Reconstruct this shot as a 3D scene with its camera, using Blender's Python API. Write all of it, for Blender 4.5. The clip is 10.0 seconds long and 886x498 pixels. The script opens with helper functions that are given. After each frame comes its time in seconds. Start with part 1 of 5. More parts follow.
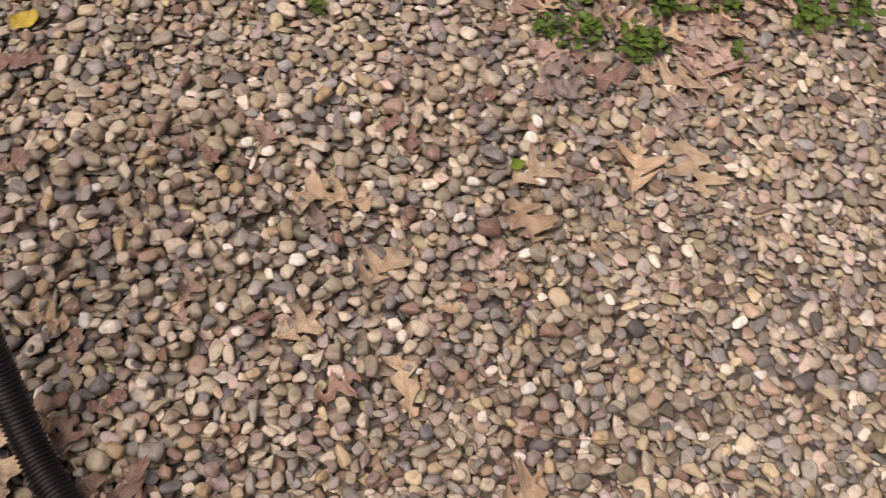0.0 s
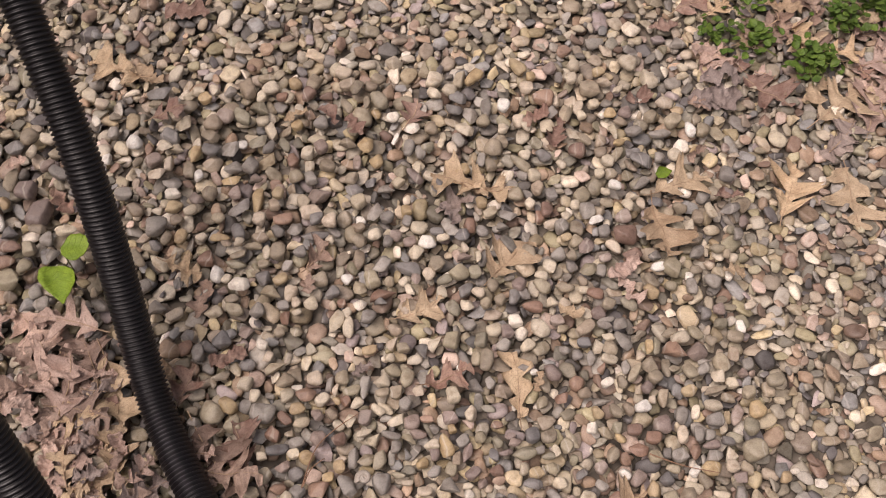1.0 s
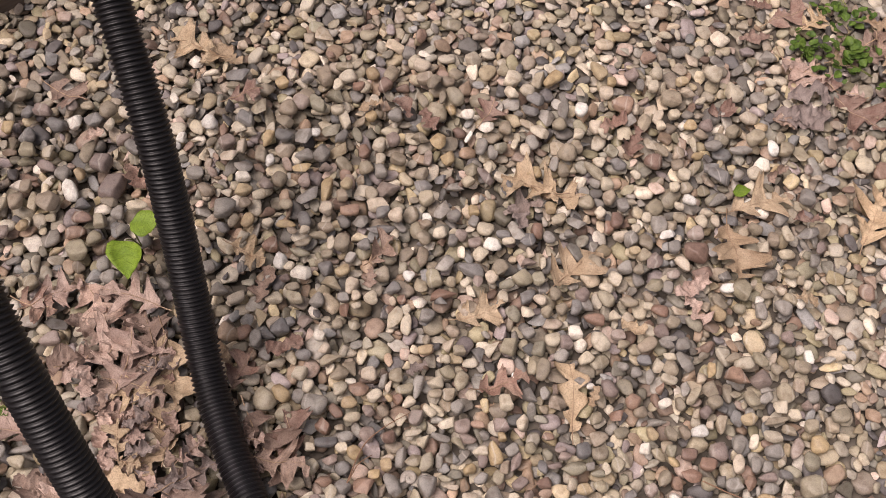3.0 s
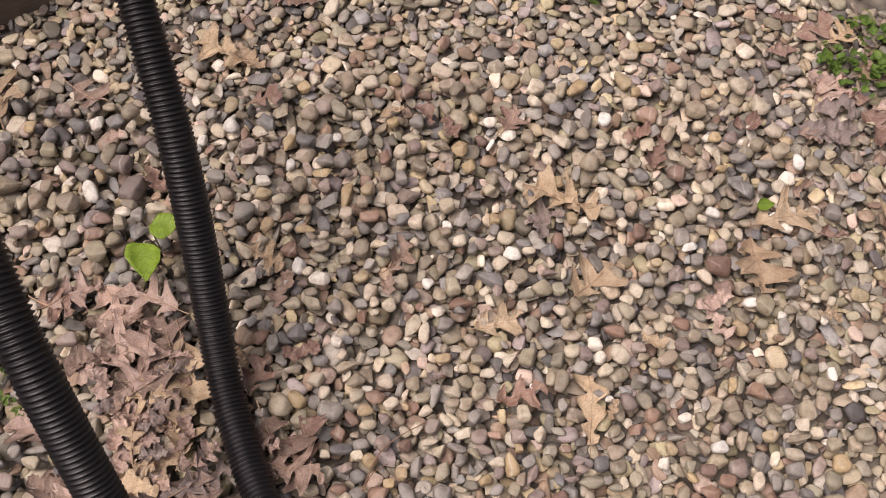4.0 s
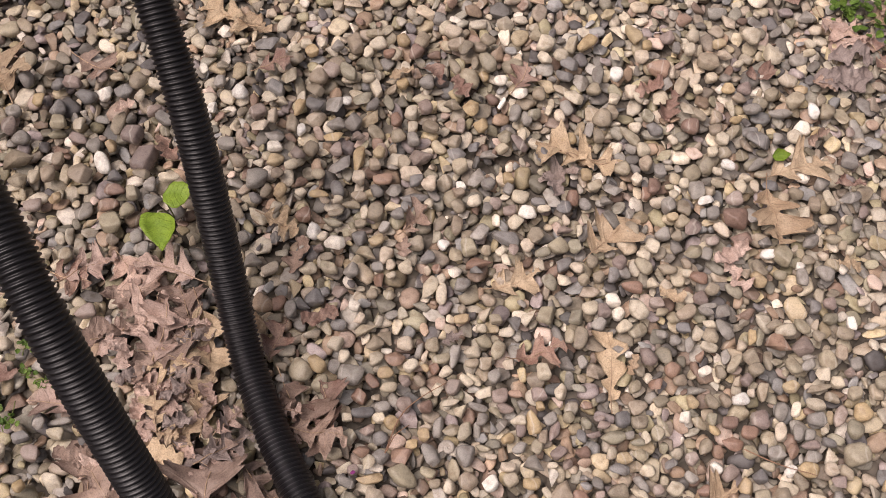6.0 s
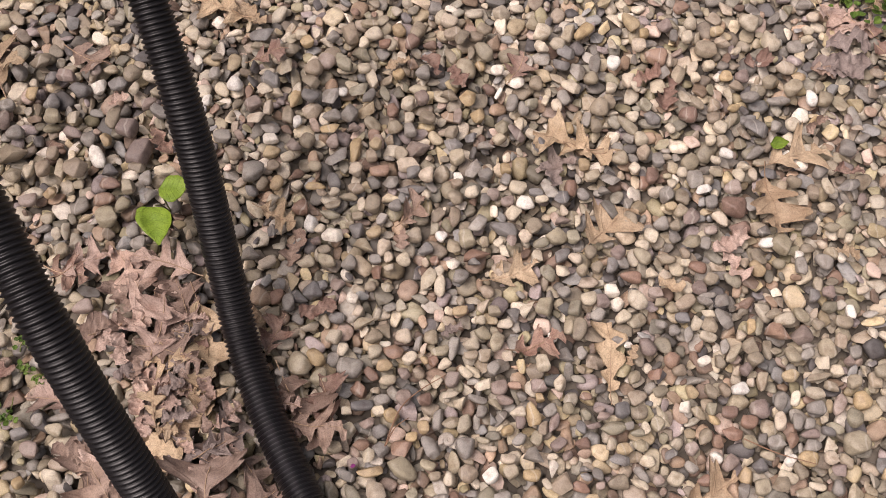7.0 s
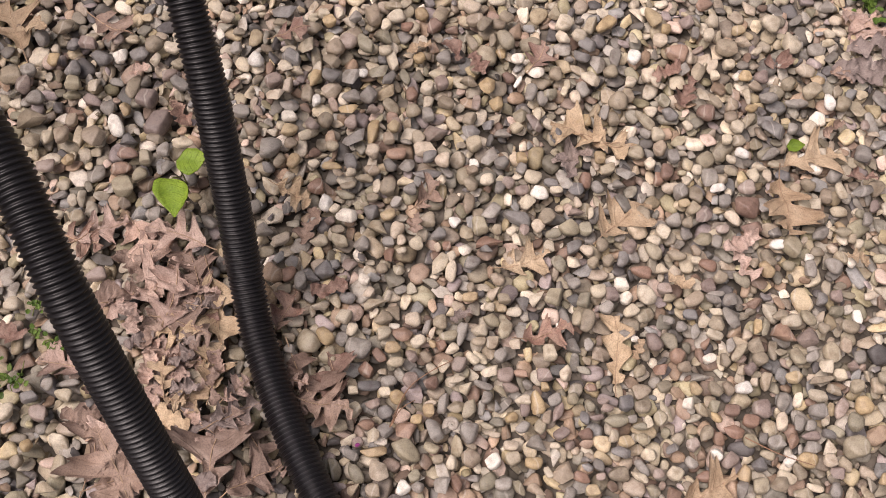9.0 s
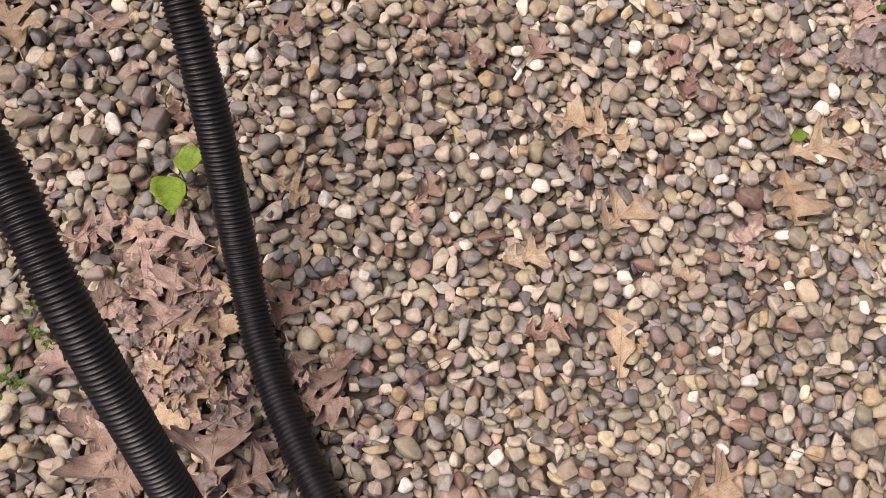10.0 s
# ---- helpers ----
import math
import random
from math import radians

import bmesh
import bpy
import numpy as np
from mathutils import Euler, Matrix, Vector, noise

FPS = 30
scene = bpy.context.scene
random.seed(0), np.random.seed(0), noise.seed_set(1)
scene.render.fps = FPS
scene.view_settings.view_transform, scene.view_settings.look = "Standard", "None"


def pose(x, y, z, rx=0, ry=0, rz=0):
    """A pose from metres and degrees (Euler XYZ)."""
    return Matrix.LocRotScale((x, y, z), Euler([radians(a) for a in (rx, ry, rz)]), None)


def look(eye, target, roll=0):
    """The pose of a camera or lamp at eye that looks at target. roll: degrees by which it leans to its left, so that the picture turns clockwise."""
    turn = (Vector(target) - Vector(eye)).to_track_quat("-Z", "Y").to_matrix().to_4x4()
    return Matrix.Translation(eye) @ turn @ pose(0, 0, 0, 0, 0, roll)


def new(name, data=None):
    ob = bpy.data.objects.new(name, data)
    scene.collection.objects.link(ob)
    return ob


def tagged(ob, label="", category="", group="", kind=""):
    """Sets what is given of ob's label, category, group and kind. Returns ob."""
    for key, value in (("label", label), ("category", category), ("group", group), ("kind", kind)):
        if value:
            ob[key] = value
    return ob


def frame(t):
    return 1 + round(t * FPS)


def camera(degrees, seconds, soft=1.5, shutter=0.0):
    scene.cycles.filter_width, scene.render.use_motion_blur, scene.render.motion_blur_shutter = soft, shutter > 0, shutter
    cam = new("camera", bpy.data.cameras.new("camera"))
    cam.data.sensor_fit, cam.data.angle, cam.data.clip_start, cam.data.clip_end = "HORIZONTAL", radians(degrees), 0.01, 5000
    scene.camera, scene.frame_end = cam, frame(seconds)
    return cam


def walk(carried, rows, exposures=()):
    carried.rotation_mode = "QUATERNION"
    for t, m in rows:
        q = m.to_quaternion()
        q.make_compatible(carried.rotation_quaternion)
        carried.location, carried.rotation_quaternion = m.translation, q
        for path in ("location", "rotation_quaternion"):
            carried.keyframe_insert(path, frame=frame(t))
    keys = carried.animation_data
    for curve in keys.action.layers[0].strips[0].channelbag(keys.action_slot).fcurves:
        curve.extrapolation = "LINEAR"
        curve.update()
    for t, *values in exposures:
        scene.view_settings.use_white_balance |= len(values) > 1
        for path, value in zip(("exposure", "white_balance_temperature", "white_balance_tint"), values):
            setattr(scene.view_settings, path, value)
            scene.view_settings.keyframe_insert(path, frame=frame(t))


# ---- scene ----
# ---- camera ----
cam = camera(48.3, 10.0, soft=0.5, shutter=0.3)
PATH = [
    (0, (-0.19, 0.148, 1.44), (0.172, 1.097, -0.283), 10.7),
    (0.5, (-0.2, 0.173, 1.439), (-0.002, 1.146, -0.297), 7.7),
    (1, (-0.193, 0.195, 1.44), (-0.085, 1.116, -0.332), 5.9),
    (1.5, (-0.197, 0.221, 1.438), (-0.155, 1.089, -0.364), 5.0),
    (2, (-0.189, 0.229, 1.443), (-0.199, 1.101, -0.357), 3.4),
    (2.5, (-0.183, 0.226, 1.438), (-0.211, 1.111, -0.355), 2.7),
    (3.8, (-0.195, 0.248, 1.438), (-0.229, 1.126, -0.358), 2.9),
    (4, (-0.193, 0.237, 1.427), (-0.256, 1.133, -0.36), 1.9),
    (4.5, (-0.19, 0.226, 1.414), (-0.29, 1.094, -0.385), -1.2),
    (5, (-0.195, 0.226, 1.423), (-0.295, 1.071, -0.386), -1.9),
    (6.5, (-0.208, 0.243, 1.42), (-0.268, 1.059, -0.405), -0.2),
    (7, (-0.209, 0.247, 1.42), (-0.271, 1.047, -0.412), -0.7),
    (7.5, (-0.214, 0.246, 1.425), (-0.277, 1.035, -0.412), 1.1),
    (8, (-0.219, 0.242, 1.427), (-0.281, 1.021, -0.414), 1.0),
    (8.5, (-0.225, 0.239, 1.429), (-0.286, 1.014, -0.414), 0.9),
    (9, (-0.227, 0.248, 1.432), (-0.288, 1.012, -0.415), 2.0),
    (9.5, (-0.223, 0.249, 1.432), (-0.29, 1.009, -0.417), 2.6),
    (10, (-0.218, 0.25, 1.416), (-0.292, 1.01, -0.433), 0.4),
]
walk(cam, [(t, look(eye, target, roll)) for t, eye, target, roll in PATH],
     [(0.0, 0.09, 7020, 24), (0.5, 0.12, 7000, 23), (1.5, 0.2, 6860, 23), (4.0, 0.3, 6790, 22), (10.0, 0.4, 6740, 22)])

# ---- world, sun, exposure ----
SUN_UP, SUN_TURN = radians(65), radians(-108)
world = bpy.data.worlds.new("overcast_sky")
scene.world = world
world.use_nodes = True
wt = world.node_tree
sky = wt.nodes.new("ShaderNodeTexSky")
sky.sky_type, sky.sun_disc = "NISHITA", False
sky.sun_elevation, sky.sun_rotation = SUN_UP, SUN_TURN
sky.dust_density, sky.air_density, sky.ozone_density = 6.0, 1.0, 1.0
cloud = wt.nodes.new("ShaderNodeHueSaturation")  # thin cloud takes most of the blue away
cloud.inputs["Saturation"].default_value = 0.4
wt.links.new(sky.outputs[0], cloud.inputs["Color"])
wt.links.new(cloud.outputs[0], wt.nodes["Background"].inputs[0])
wt.nodes["Background"].inputs[1].default_value = 0.065
sun = new("sun", bpy.data.lights.new("sun", "SUN"))
sun.data.energy, sun.data.angle, sun.data.color = 2.5, radians(44), (1.0, 0.95, 0.89)
sun_way = Vector((math.sin(SUN_TURN) * math.cos(SUN_UP), math.cos(SUN_TURN) * math.cos(SUN_UP), math.sin(SUN_UP)))
sun.matrix_world = look(sun_way * 20, (0, 0, 0))


# ---- materials ----
def material(name):
    m = bpy.data.materials.new(name)
    m.use_nodes = True
    t = m.node_tree
    return m, t.nodes, t.links, t.nodes["Principled BSDF"]


def mix_colours(nodes, links, kind, factor, a, b):
    n = nodes.new("ShaderNodeMix")
    n.data_type, n.blend_type = "RGBA", kind
    for socket, value in ((n.inputs[0], factor), (n.inputs[6], a), (n.inputs[7], b)):
        if hasattr(value, "is_linked"):
            links.new(value, socket)
        elif isinstance(value, tuple):
            socket.default_value = (*value, 1)
        else:
            socket.default_value = value
    return n.outputs[2]


def noise_at(nodes, links, where, scale, detail=3.0, rough=0.55):
    n = nodes.new("ShaderNodeTexNoise")
    n.inputs["Scale"].default_value, n.inputs["Detail"].default_value, n.inputs["Roughness"].default_value = scale, detail, rough
    links.new(where, n.inputs["Vector"])
    return n


def ramp(nodes, links, value, stops, kind="LINEAR"):
    n = nodes.new("ShaderNodeValToRGB")
    n.color_ramp.interpolation = kind
    while len(n.color_ramp.elements) < len(stops):
        n.color_ramp.elements.new(0.5)
    for e, (at, c) in zip(n.color_ramp.elements, stops):
        e.position = at
        e.color = (*c, 1) if isinstance(c, tuple) else (c, c, c, 1)
    links.new(value, n.inputs[0])
    return n.outputs[0]


def stone_material(name, palette, islands, spread=1.0):
    """Worn river stone: one palette colour a stone, with mottling, fine grain and a few veins."""
    m, nodes, links, bsdf = material(name)
    geo = nodes.new("ShaderNodeNewGeometry")
    chance = geo.outputs["Random Per Island"] if islands else nodes.new("ShaderNodeObjectInfo").outputs["Random"]
    where = geo.outputs["Position"]
    step = 1.0 / len(palette)
    base = ramp(nodes, links, chance, [(i * step, c) for i, c in enumerate(palette)], "CONSTANT")
    white = nodes.new("ShaderNodeTexWhiteNoise")
    white.noise_dimensions = "1D"
    links.new(chance, white.inputs["W"])
    tone = ramp(nodes, links, white.outputs["Value"], [(0, 0.55), (0.5, 0.92), (0.85, 1.18), (1, 1.36)] if len(palette) > 6 else [(0, 1 - 0.4 * spread), (0.45, 1 - 0.14 * spread), (0.8, 1.0), (1, 1 + 0.16 * spread)])
    c = mix_colours(nodes, links, "MULTIPLY", 1.0, base, tone)
    shifted = nodes.new("ShaderNodeVectorMath")
    shifted.operation = "ADD"
    links.new(where, shifted.inputs[0])
    links.new(white.outputs["Color"], shifted.inputs[1])
    big = noise_at(nodes, links, shifted.outputs[0], 90, 3)
    c = mix_colours(nodes, links, "MULTIPLY", 1.0, c, ramp(nodes, links, big.outputs[0], [(0.3, (0.74, 0.69, 0.65)), (0.5, 1.0), (0.72, (1.14, 1.13, 1.09))]))
    grain = noise_at(nodes, links, where, 520, 4, 0.75)
    c = mix_colours(nodes, links, "MULTIPLY", 0.45, c, ramp(nodes, links, grain.outputs[0], [(0.33, 0.5), (0.5, 1.0), (0.68, 1.3)]))
    veins = nodes.new("ShaderNodeTexWave")
    veins.inputs["Scale"].default_value, veins.inputs["Distortion"].default_value = 14, 9
    veins.inputs["Detail"].default_value = 3
    links.new(shifted.outputs[0], veins.inputs["Vector"])
    some = ramp(nodes, links, white.outputs["Color"], [(0.70, 0.0), (0.74, 0.28)])
    streak = mix_colours(nodes, links, "MULTIPLY", 1.0, some, ramp(nodes, links, veins.outputs["Fac"], [(0.93, 0.0), (0.99, 1.0)]))
    c = mix_colours(nodes, links, "MIX", streak, c, (0.62, 0.58, 0.5))
    links.new(c, bsdf.inputs["Base Color"])
    links.new(ramp(nodes, links, big.outputs[0], [(0.3, 0.36), (0.7, 0.6)]), bsdf.inputs["Roughness"])
    bsdf.inputs["Specular IOR Level"].default_value = 0.42
    bump = nodes.new("ShaderNodeBump")
    bump.inputs["Strength"].default_value, bump.inputs["Distance"].default_value = 0.6, 0.0016
    links.new(mix_colours(nodes, links, "ADD", 0.35, big.outputs[0], grain.outputs[0]), bump.inputs["Height"])
    links.new(bump.outputs[0], bsdf.inputs["Normal"])
    return m


MIXED = [(0.367, 0.315, 0.244), (0.449, 0.364, 0.244), (0.296, 0.266, 0.230), (0.377, 0.276, 0.197), (0.418, 0.364, 0.273), (0.510, 0.433, 0.310),
         (0.275, 0.266, 0.254), (0.357, 0.320, 0.226), (0.571, 0.492, 0.367), (0.337, 0.246, 0.188), (0.439, 0.364, 0.282), (0.275, 0.246, 0.188),
         (0.479, 0.394, 0.291), (0.347, 0.320, 0.282), (0.520, 0.424, 0.263), (0.245, 0.167, 0.127), (0.408, 0.350, 0.254), (0.632, 0.561, 0.451),
         (0.326, 0.300, 0.244), (0.428, 0.305, 0.216), (0.184, 0.167, 0.150), (0.469, 0.414, 0.329), (0.388, 0.340, 0.216), (0.347, 0.286, 0.226),
         (0.690, 0.625, 0.535), (0.375, 0.312, 0.298), (0.535, 0.415, 0.345), (0.165, 0.150, 0.145), (0.600, 0.530, 0.425)]
gravel_mat = stone_material("mixed_gravel", MIXED, True)
white_mat = stone_material("white_quartz", [(0.77, 0.73, 0.65), (0.72, 0.69, 0.63), (0.75, 0.69, 0.59)], False, 0.25)
cream_mat = stone_material("cream_stone", [(0.57, 0.495, 0.375), (0.53, 0.46, 0.355), (0.60, 0.525, 0.41), (0.54, 0.455, 0.355)], False, 0.45)
ochre_mat = stone_material("ochre_stone", [(0.46, 0.345, 0.20), (0.43, 0.325, 0.20), (0.47, 0.37, 0.235)], False, 0.6)
tan_mat = stone_material("tan_stone", [(0.36, 0.298, 0.22), (0.32, 0.268, 0.20), (0.39, 0.33, 0.24), (0.35, 0.282, 0.212)], False, 0.7)
grey_mat = stone_material("grey_stone", [(0.29, 0.262, 0.23), (0.33, 0.30, 0.265), (0.25, 0.228, 0.205)], False, 0.6)
mauve_mat = stone_material("mauve_stone", [(0.32, 0.25, 0.215), (0.28, 0.218, 0.193), (0.36, 0.29, 0.25)], False, 0.7)
slate_mat = stone_material("slate", [(0.195, 0.185, 0.18), (0.24, 0.225, 0.212), (0.215, 0.20, 0.188)], False, 0.5)
olive_mat = stone_material("olive_stone", [(0.34, 0.295, 0.21), (0.37, 0.32, 0.235), (0.30, 0.27, 0.20)], False, 0.6)
rust_mat = stone_material("rust_stone", [(0.27, 0.17, 0.125), (0.31, 0.205, 0.15), (0.25, 0.165, 0.13)], False, 0.7)


def soil_material():
    """Dark grit under and beyond the loose stones, darker towards each cell's edge."""
    m, nodes, links, bsdf = material("gritty_soil")
    where = nodes.new("ShaderNodeNewGeometry").outputs["Position"]
    cells = nodes.new("ShaderNodeTexVoronoi")
    cells.inputs["Scale"].default_value = 38
    links.new(where, cells.inputs["Vector"])
    wide = noise_at(nodes, links, where, 3, 5)
    tint = mix_colours(nodes, links, "MIX", 0.55, (0.22, 0.18, 0.14), ramp(nodes, links, cells.outputs["Color"], [(0, (0.16, 0.13, 0.1)), (0.5, (0.3, 0.26, 0.21)), (1, (0.42, 0.37, 0.3))]))
    c = mix_colours(nodes, links, "MULTIPLY", 0.8, tint, ramp(nodes, links, cells.outputs["Distance"], [(0.1, 1.0), (0.75, 0.25)]))
    c = mix_colours(nodes, links, "MULTIPLY", 0.6, c, ramp(nodes, links, wide.outputs[0], [(0.3, 0.7), (0.7, 1.15)]))
    links.new(c, bsdf.inputs["Base Color"])
    bsdf.inputs["Roughness"].default_value = 0.9
    bump = nodes.new("ShaderNodeBump")
    bump.invert = True
    bump.inputs["Distance"].default_value = 0.012
    links.new(cells.outputs["Distance"], bump.inputs["Height"])
    links.new(bump.outputs[0], bsdf.inputs["Normal"])
    return m


soil_mat = soil_material()


def leaf_material(name, dry, pale, gloss=0.62):
    """A leaf: mottled blade colour, darker blotches, veins in relief."""
    m, nodes, links, bsdf = material(name)
    info = nodes.new("ShaderNodeObjectInfo").outputs["Random"]
    where = nodes.new("ShaderNodeNewGeometry").outputs["Position"]
    blotch = noise_at(nodes, links, where, 45, 4, 0.6)
    fine = noise_at(nodes, links, where, 420, 3, 0.65)
    c = mix_colours(nodes, links, "MIX", ramp(nodes, links, blotch.outputs[0], [(0.35, 0.0), (0.65, 1.0)]), dry, pale)
    c = mix_colours(nodes, links, "MULTIPLY", 0.7, c, ramp(nodes, links, fine.outputs[0], [(0.3, 0.5), (0.5, 1.0), (0.7, 1.22)]))
    rib = nodes.new("ShaderNodeAttribute")
    rib.attribute_name = "side_vein"
    saw = nodes.new("ShaderNodeMath")
    saw.operation = "PINGPONG"
    saw.inputs[1].default_value = 0.5
    links.new(rib.outputs["Fac"], saw.inputs[0])
    vein = ramp(nodes, links, saw.outputs[0], [(0.02, 1.0), (0.085, 0.0)])
    c = mix_colours(nodes, links, "MIX", mix_colours(nodes, links, "MULTIPLY", 1.0, vein, (0.3, 0.3, 0.3)), c, pale)
    c = mix_colours(nodes, links, "MULTIPLY", 1.0, c, ramp(nodes, links, info, [(0, (0.78, 0.74, 0.72)), (0.5, (1.0, 1.0, 1.0)), (1, (1.2, 1.16, 1.1))]))
    links.new(c, bsdf.inputs["Base Color"])
    bsdf.inputs["Roughness"].default_value = gloss
    bsdf.inputs["Specular IOR Level"].default_value = 0.3
    bump = nodes.new("ShaderNodeBump")
    bump.inputs["Strength"].default_value, bump.inputs["Distance"].default_value = 0.6, 0.0015
    relief = mix_colours(nodes, links, "ADD", 0.5, blotch.outputs[0], fine.outputs[0])
    links.new(mix_colours(nodes, links, "ADD", 0.7, relief, vein), bump.inputs["Height"])
    links.new(bump.outputs[0], bsdf.inputs["Normal"])
    return m


LEAF = {
    "tan": leaf_material("tan_dry_leaf", (0.37, 0.27, 0.175), (0.51, 0.395, 0.27)),
    "brown": leaf_material("brown_dry_leaf", (0.21, 0.145, 0.115), (0.33, 0.245, 0.20)),
    "red": leaf_material("russet_dry_leaf", (0.22, 0.128, 0.10), (0.33, 0.235, 0.19)),
    "grey": leaf_material("grey_brown_dry_leaf", (0.20, 0.155, 0.138), (0.31, 0.255, 0.23)),
    "pale": leaf_material("pale_dry_leaf", (0.36, 0.25, 0.205), (0.52, 0.395, 0.335)),
    "yellow": leaf_material("yellow_leaf", (0.5, 0.36, 0.05), (0.55, 0.42, 0.08)),
}
LEAF_WORDS = {"tan": "tan", "brown": "brown", "red": "russet", "grey": "grey-brown", "yellow": "yellow", "pale": "pale buff"}
green_mat = leaf_material("fresh_green_leaf", (0.135, 0.225, 0.022), (0.2, 0.3, 0.035), 0.55)
weed_mat = leaf_material("weed_green_leaf", (0.055, 0.11, 0.018), (0.12, 0.19, 0.032), 0.5)
stem_mat = leaf_material("leaf_stalk", (0.33, 0.23, 0.15), (0.44, 0.32, 0.22))
green_stem_mat = leaf_material("green_stalk", (0.12, 0.16, 0.04), (0.2, 0.22, 0.07))
twig_mat = leaf_material("dry_twig", (0.20, 0.11, 0.07), (0.36, 0.22, 0.14))


def hose_material():
    m, nodes, links, bsdf = material("black_ribbed_plastic")
    where = nodes.new("ShaderNodeNewGeometry").outputs["Position"]
    dust = noise_at(nodes, links, where, 30, 4)
    fine = noise_at(nodes, links, where, 700, 2)
    c = mix_colours(nodes, links, "MIX", ramp(nodes, links, dust.outputs[0], [(0.45, 0.0), (0.8, 0.35)]), (0.011, 0.010, 0.0112), (0.024, 0.021, 0.0205))
    links.new(c, bsdf.inputs["Base Color"])
    links.new(ramp(nodes, links, fine.outputs[0], [(0.3, 0.3), (0.7, 0.44)]), bsdf.inputs["Roughness"])
    bsdf.inputs["Specular IOR Level"].default_value = 0.45
    return m


hose_mat = hose_material()


# ---- mesh helpers ----
def mesh_from(name, verts, faces, mat, smooth=True):
    me = bpy.data.meshes.new(name)
    me.from_pydata([tuple(v) for v in verts], [], faces)
    me.materials.append(mat)
    if smooth:
        me.shade_smooth()
    me.update()
    return me


def part(name, me, parent, label=""):
    ob = new(name, me)
    ob.parent = parent
    return tagged(ob, label)


def along(points, steps):
    """A smooth curve through the points, in even steps of about that length."""
    p = [Vector(q) for q in points]
    p = [p[0] * 2 - p[1]] + p + [p[-1] * 2 - p[-2]]
    fine = []
    for i in range(1, len(p) - 2):
        a, b, c, d = p[i - 1:i + 3]
        for k in range(40):
            s = k / 40
            fine.append(0.5 * (2 * b + (c - a) * s + (2 * a - 5 * b + 4 * c - d) * s * s + (3 * b - a - 3 * c + d) * s ** 3))
    fine.append(p[-2])
    arr = np.array([tuple(q) for q in fine])
    for _ in range(60):
        arr[1:-1] = arr[1:-1] * 0.5 + (arr[:-2] + arr[2:]) * 0.25
    lengths = np.concatenate([[0], np.cumsum(np.linalg.norm(np.diff(arr, axis=0), axis=1))])
    n = int(lengths[-1] / steps)
    at = np.linspace(0, lengths[-1], n + 1)
    return np.stack([np.interp(at, lengths, arr[:, k]) for k in range(3)], axis=1)


def tube(points, radii, sides):
    """Vertices and faces of a tube round the points, with closed ends."""
    n = len(points)
    tangent = np.gradient(points, axis=0)
    tangent /= np.linalg.norm(tangent, axis=1)[:, None]
    side = np.cross(tangent, np.array([0.31, 0.12, 0.94]))
    side /= np.linalg.norm(side, axis=1)[:, None]
    up = np.cross(side, tangent)
    ang = np.linspace(0, 2 * math.pi, sides, endpoint=False)
    ring = side[:, None, :] * np.cos(ang)[None, :, None] + up[:, None, :] * np.sin(ang)[None, :, None]
    verts = (points[:, None, :] + ring * np.asarray(radii)[:, None, None]).reshape(-1, 3)
    faces = [(i * sides + j, i * sides + (j + 1) % sides, (i + 1) * sides + (j + 1) % sides, (i + 1) * sides + j) for i in range(n - 1) for j in range(sides)]
    faces += [tuple(range(sides - 1, -1, -1)), tuple((n - 1) * sides + j for j in range(sides))]
    return verts, faces


# ---- the stones' lie ----
# The gravel settles stone by stone on a grid of heights, each new one in the lowest of a few places.
BED = [(-1.20, 1.34), (-0.65, 1.67), (1.24, 1.46), (0.74, 0.34), (-0.91, 0.33)]
CELL = 0.003
X0, Y0, NX, NY = -1.45, 0.15, 960, 560
heights = np.zeros((NX, NY))
rng = np.random.default_rng(7)


def inside(x, y):
    ok = True
    for (ax, ay), (bx, by) in zip(BED, BED[1:] + BED[:1]):
        ok = ok and (bx - ax) * (y - ay) - (by - ay) * (x - ax) <= 0
    return ok


def footprint(x, y, a, b, turn):
    r = max(a, b)
    i0, i1 = int((x - r - X0) / CELL), int((x + r - X0) / CELL) + 2
    j0, j1 = int((y - r - Y0) / CELL), int((y + r - Y0) / CELL) + 2
    gx = X0 + np.arange(i0, i1)[:, None] * CELL - x
    gy = Y0 + np.arange(j0, j1)[None, :] * CELL - y
    c, s = math.cos(turn), math.sin(turn)
    d = ((gx * c + gy * s) / a) ** 2 + ((gy * c - gx * s) / b) ** 2
    return i0, i1, j0, j1, d


def landing(x, y, a, b, c, turn, sink=0.79):
    i0, i1, j0, j1, d = footprint(x, y, a, b, turn)
    on = d < 0.96
    dome = c * np.sqrt(1 - d[on])
    level = np.sort(heights[i0:i1, j0:j1][on] + dome)
    return level[int(sink * (len(level) - 1))]


def settle(x, y, a, b, c, turn, z, wall=0.0):
    """Lays the stone at height z and gives the slope that it lies on."""
    i0, i1, j0, j1, d = footprint(x, y, a, b, turn)
    part_h = heights[i0:i1, j0:j1]
    on = d < 1.0
    gx, gy = np.nonzero(on)
    h = part_h[on]
    sx = ((gx - gx.mean()) * (h - h.mean())).sum() / max(((gx - gx.mean()) ** 2).sum(), 1) / CELL
    sy = ((gy - gy.mean()) * (h - h.mean())).sum() / max(((gy - gy.mean()) ** 2).sum(), 1) / CELL
    top = z + c * np.sqrt(np.maximum(1 - d, 0))
    part_h[on] = np.maximum(part_h[on], top[on] + wall)
    return sx, sy


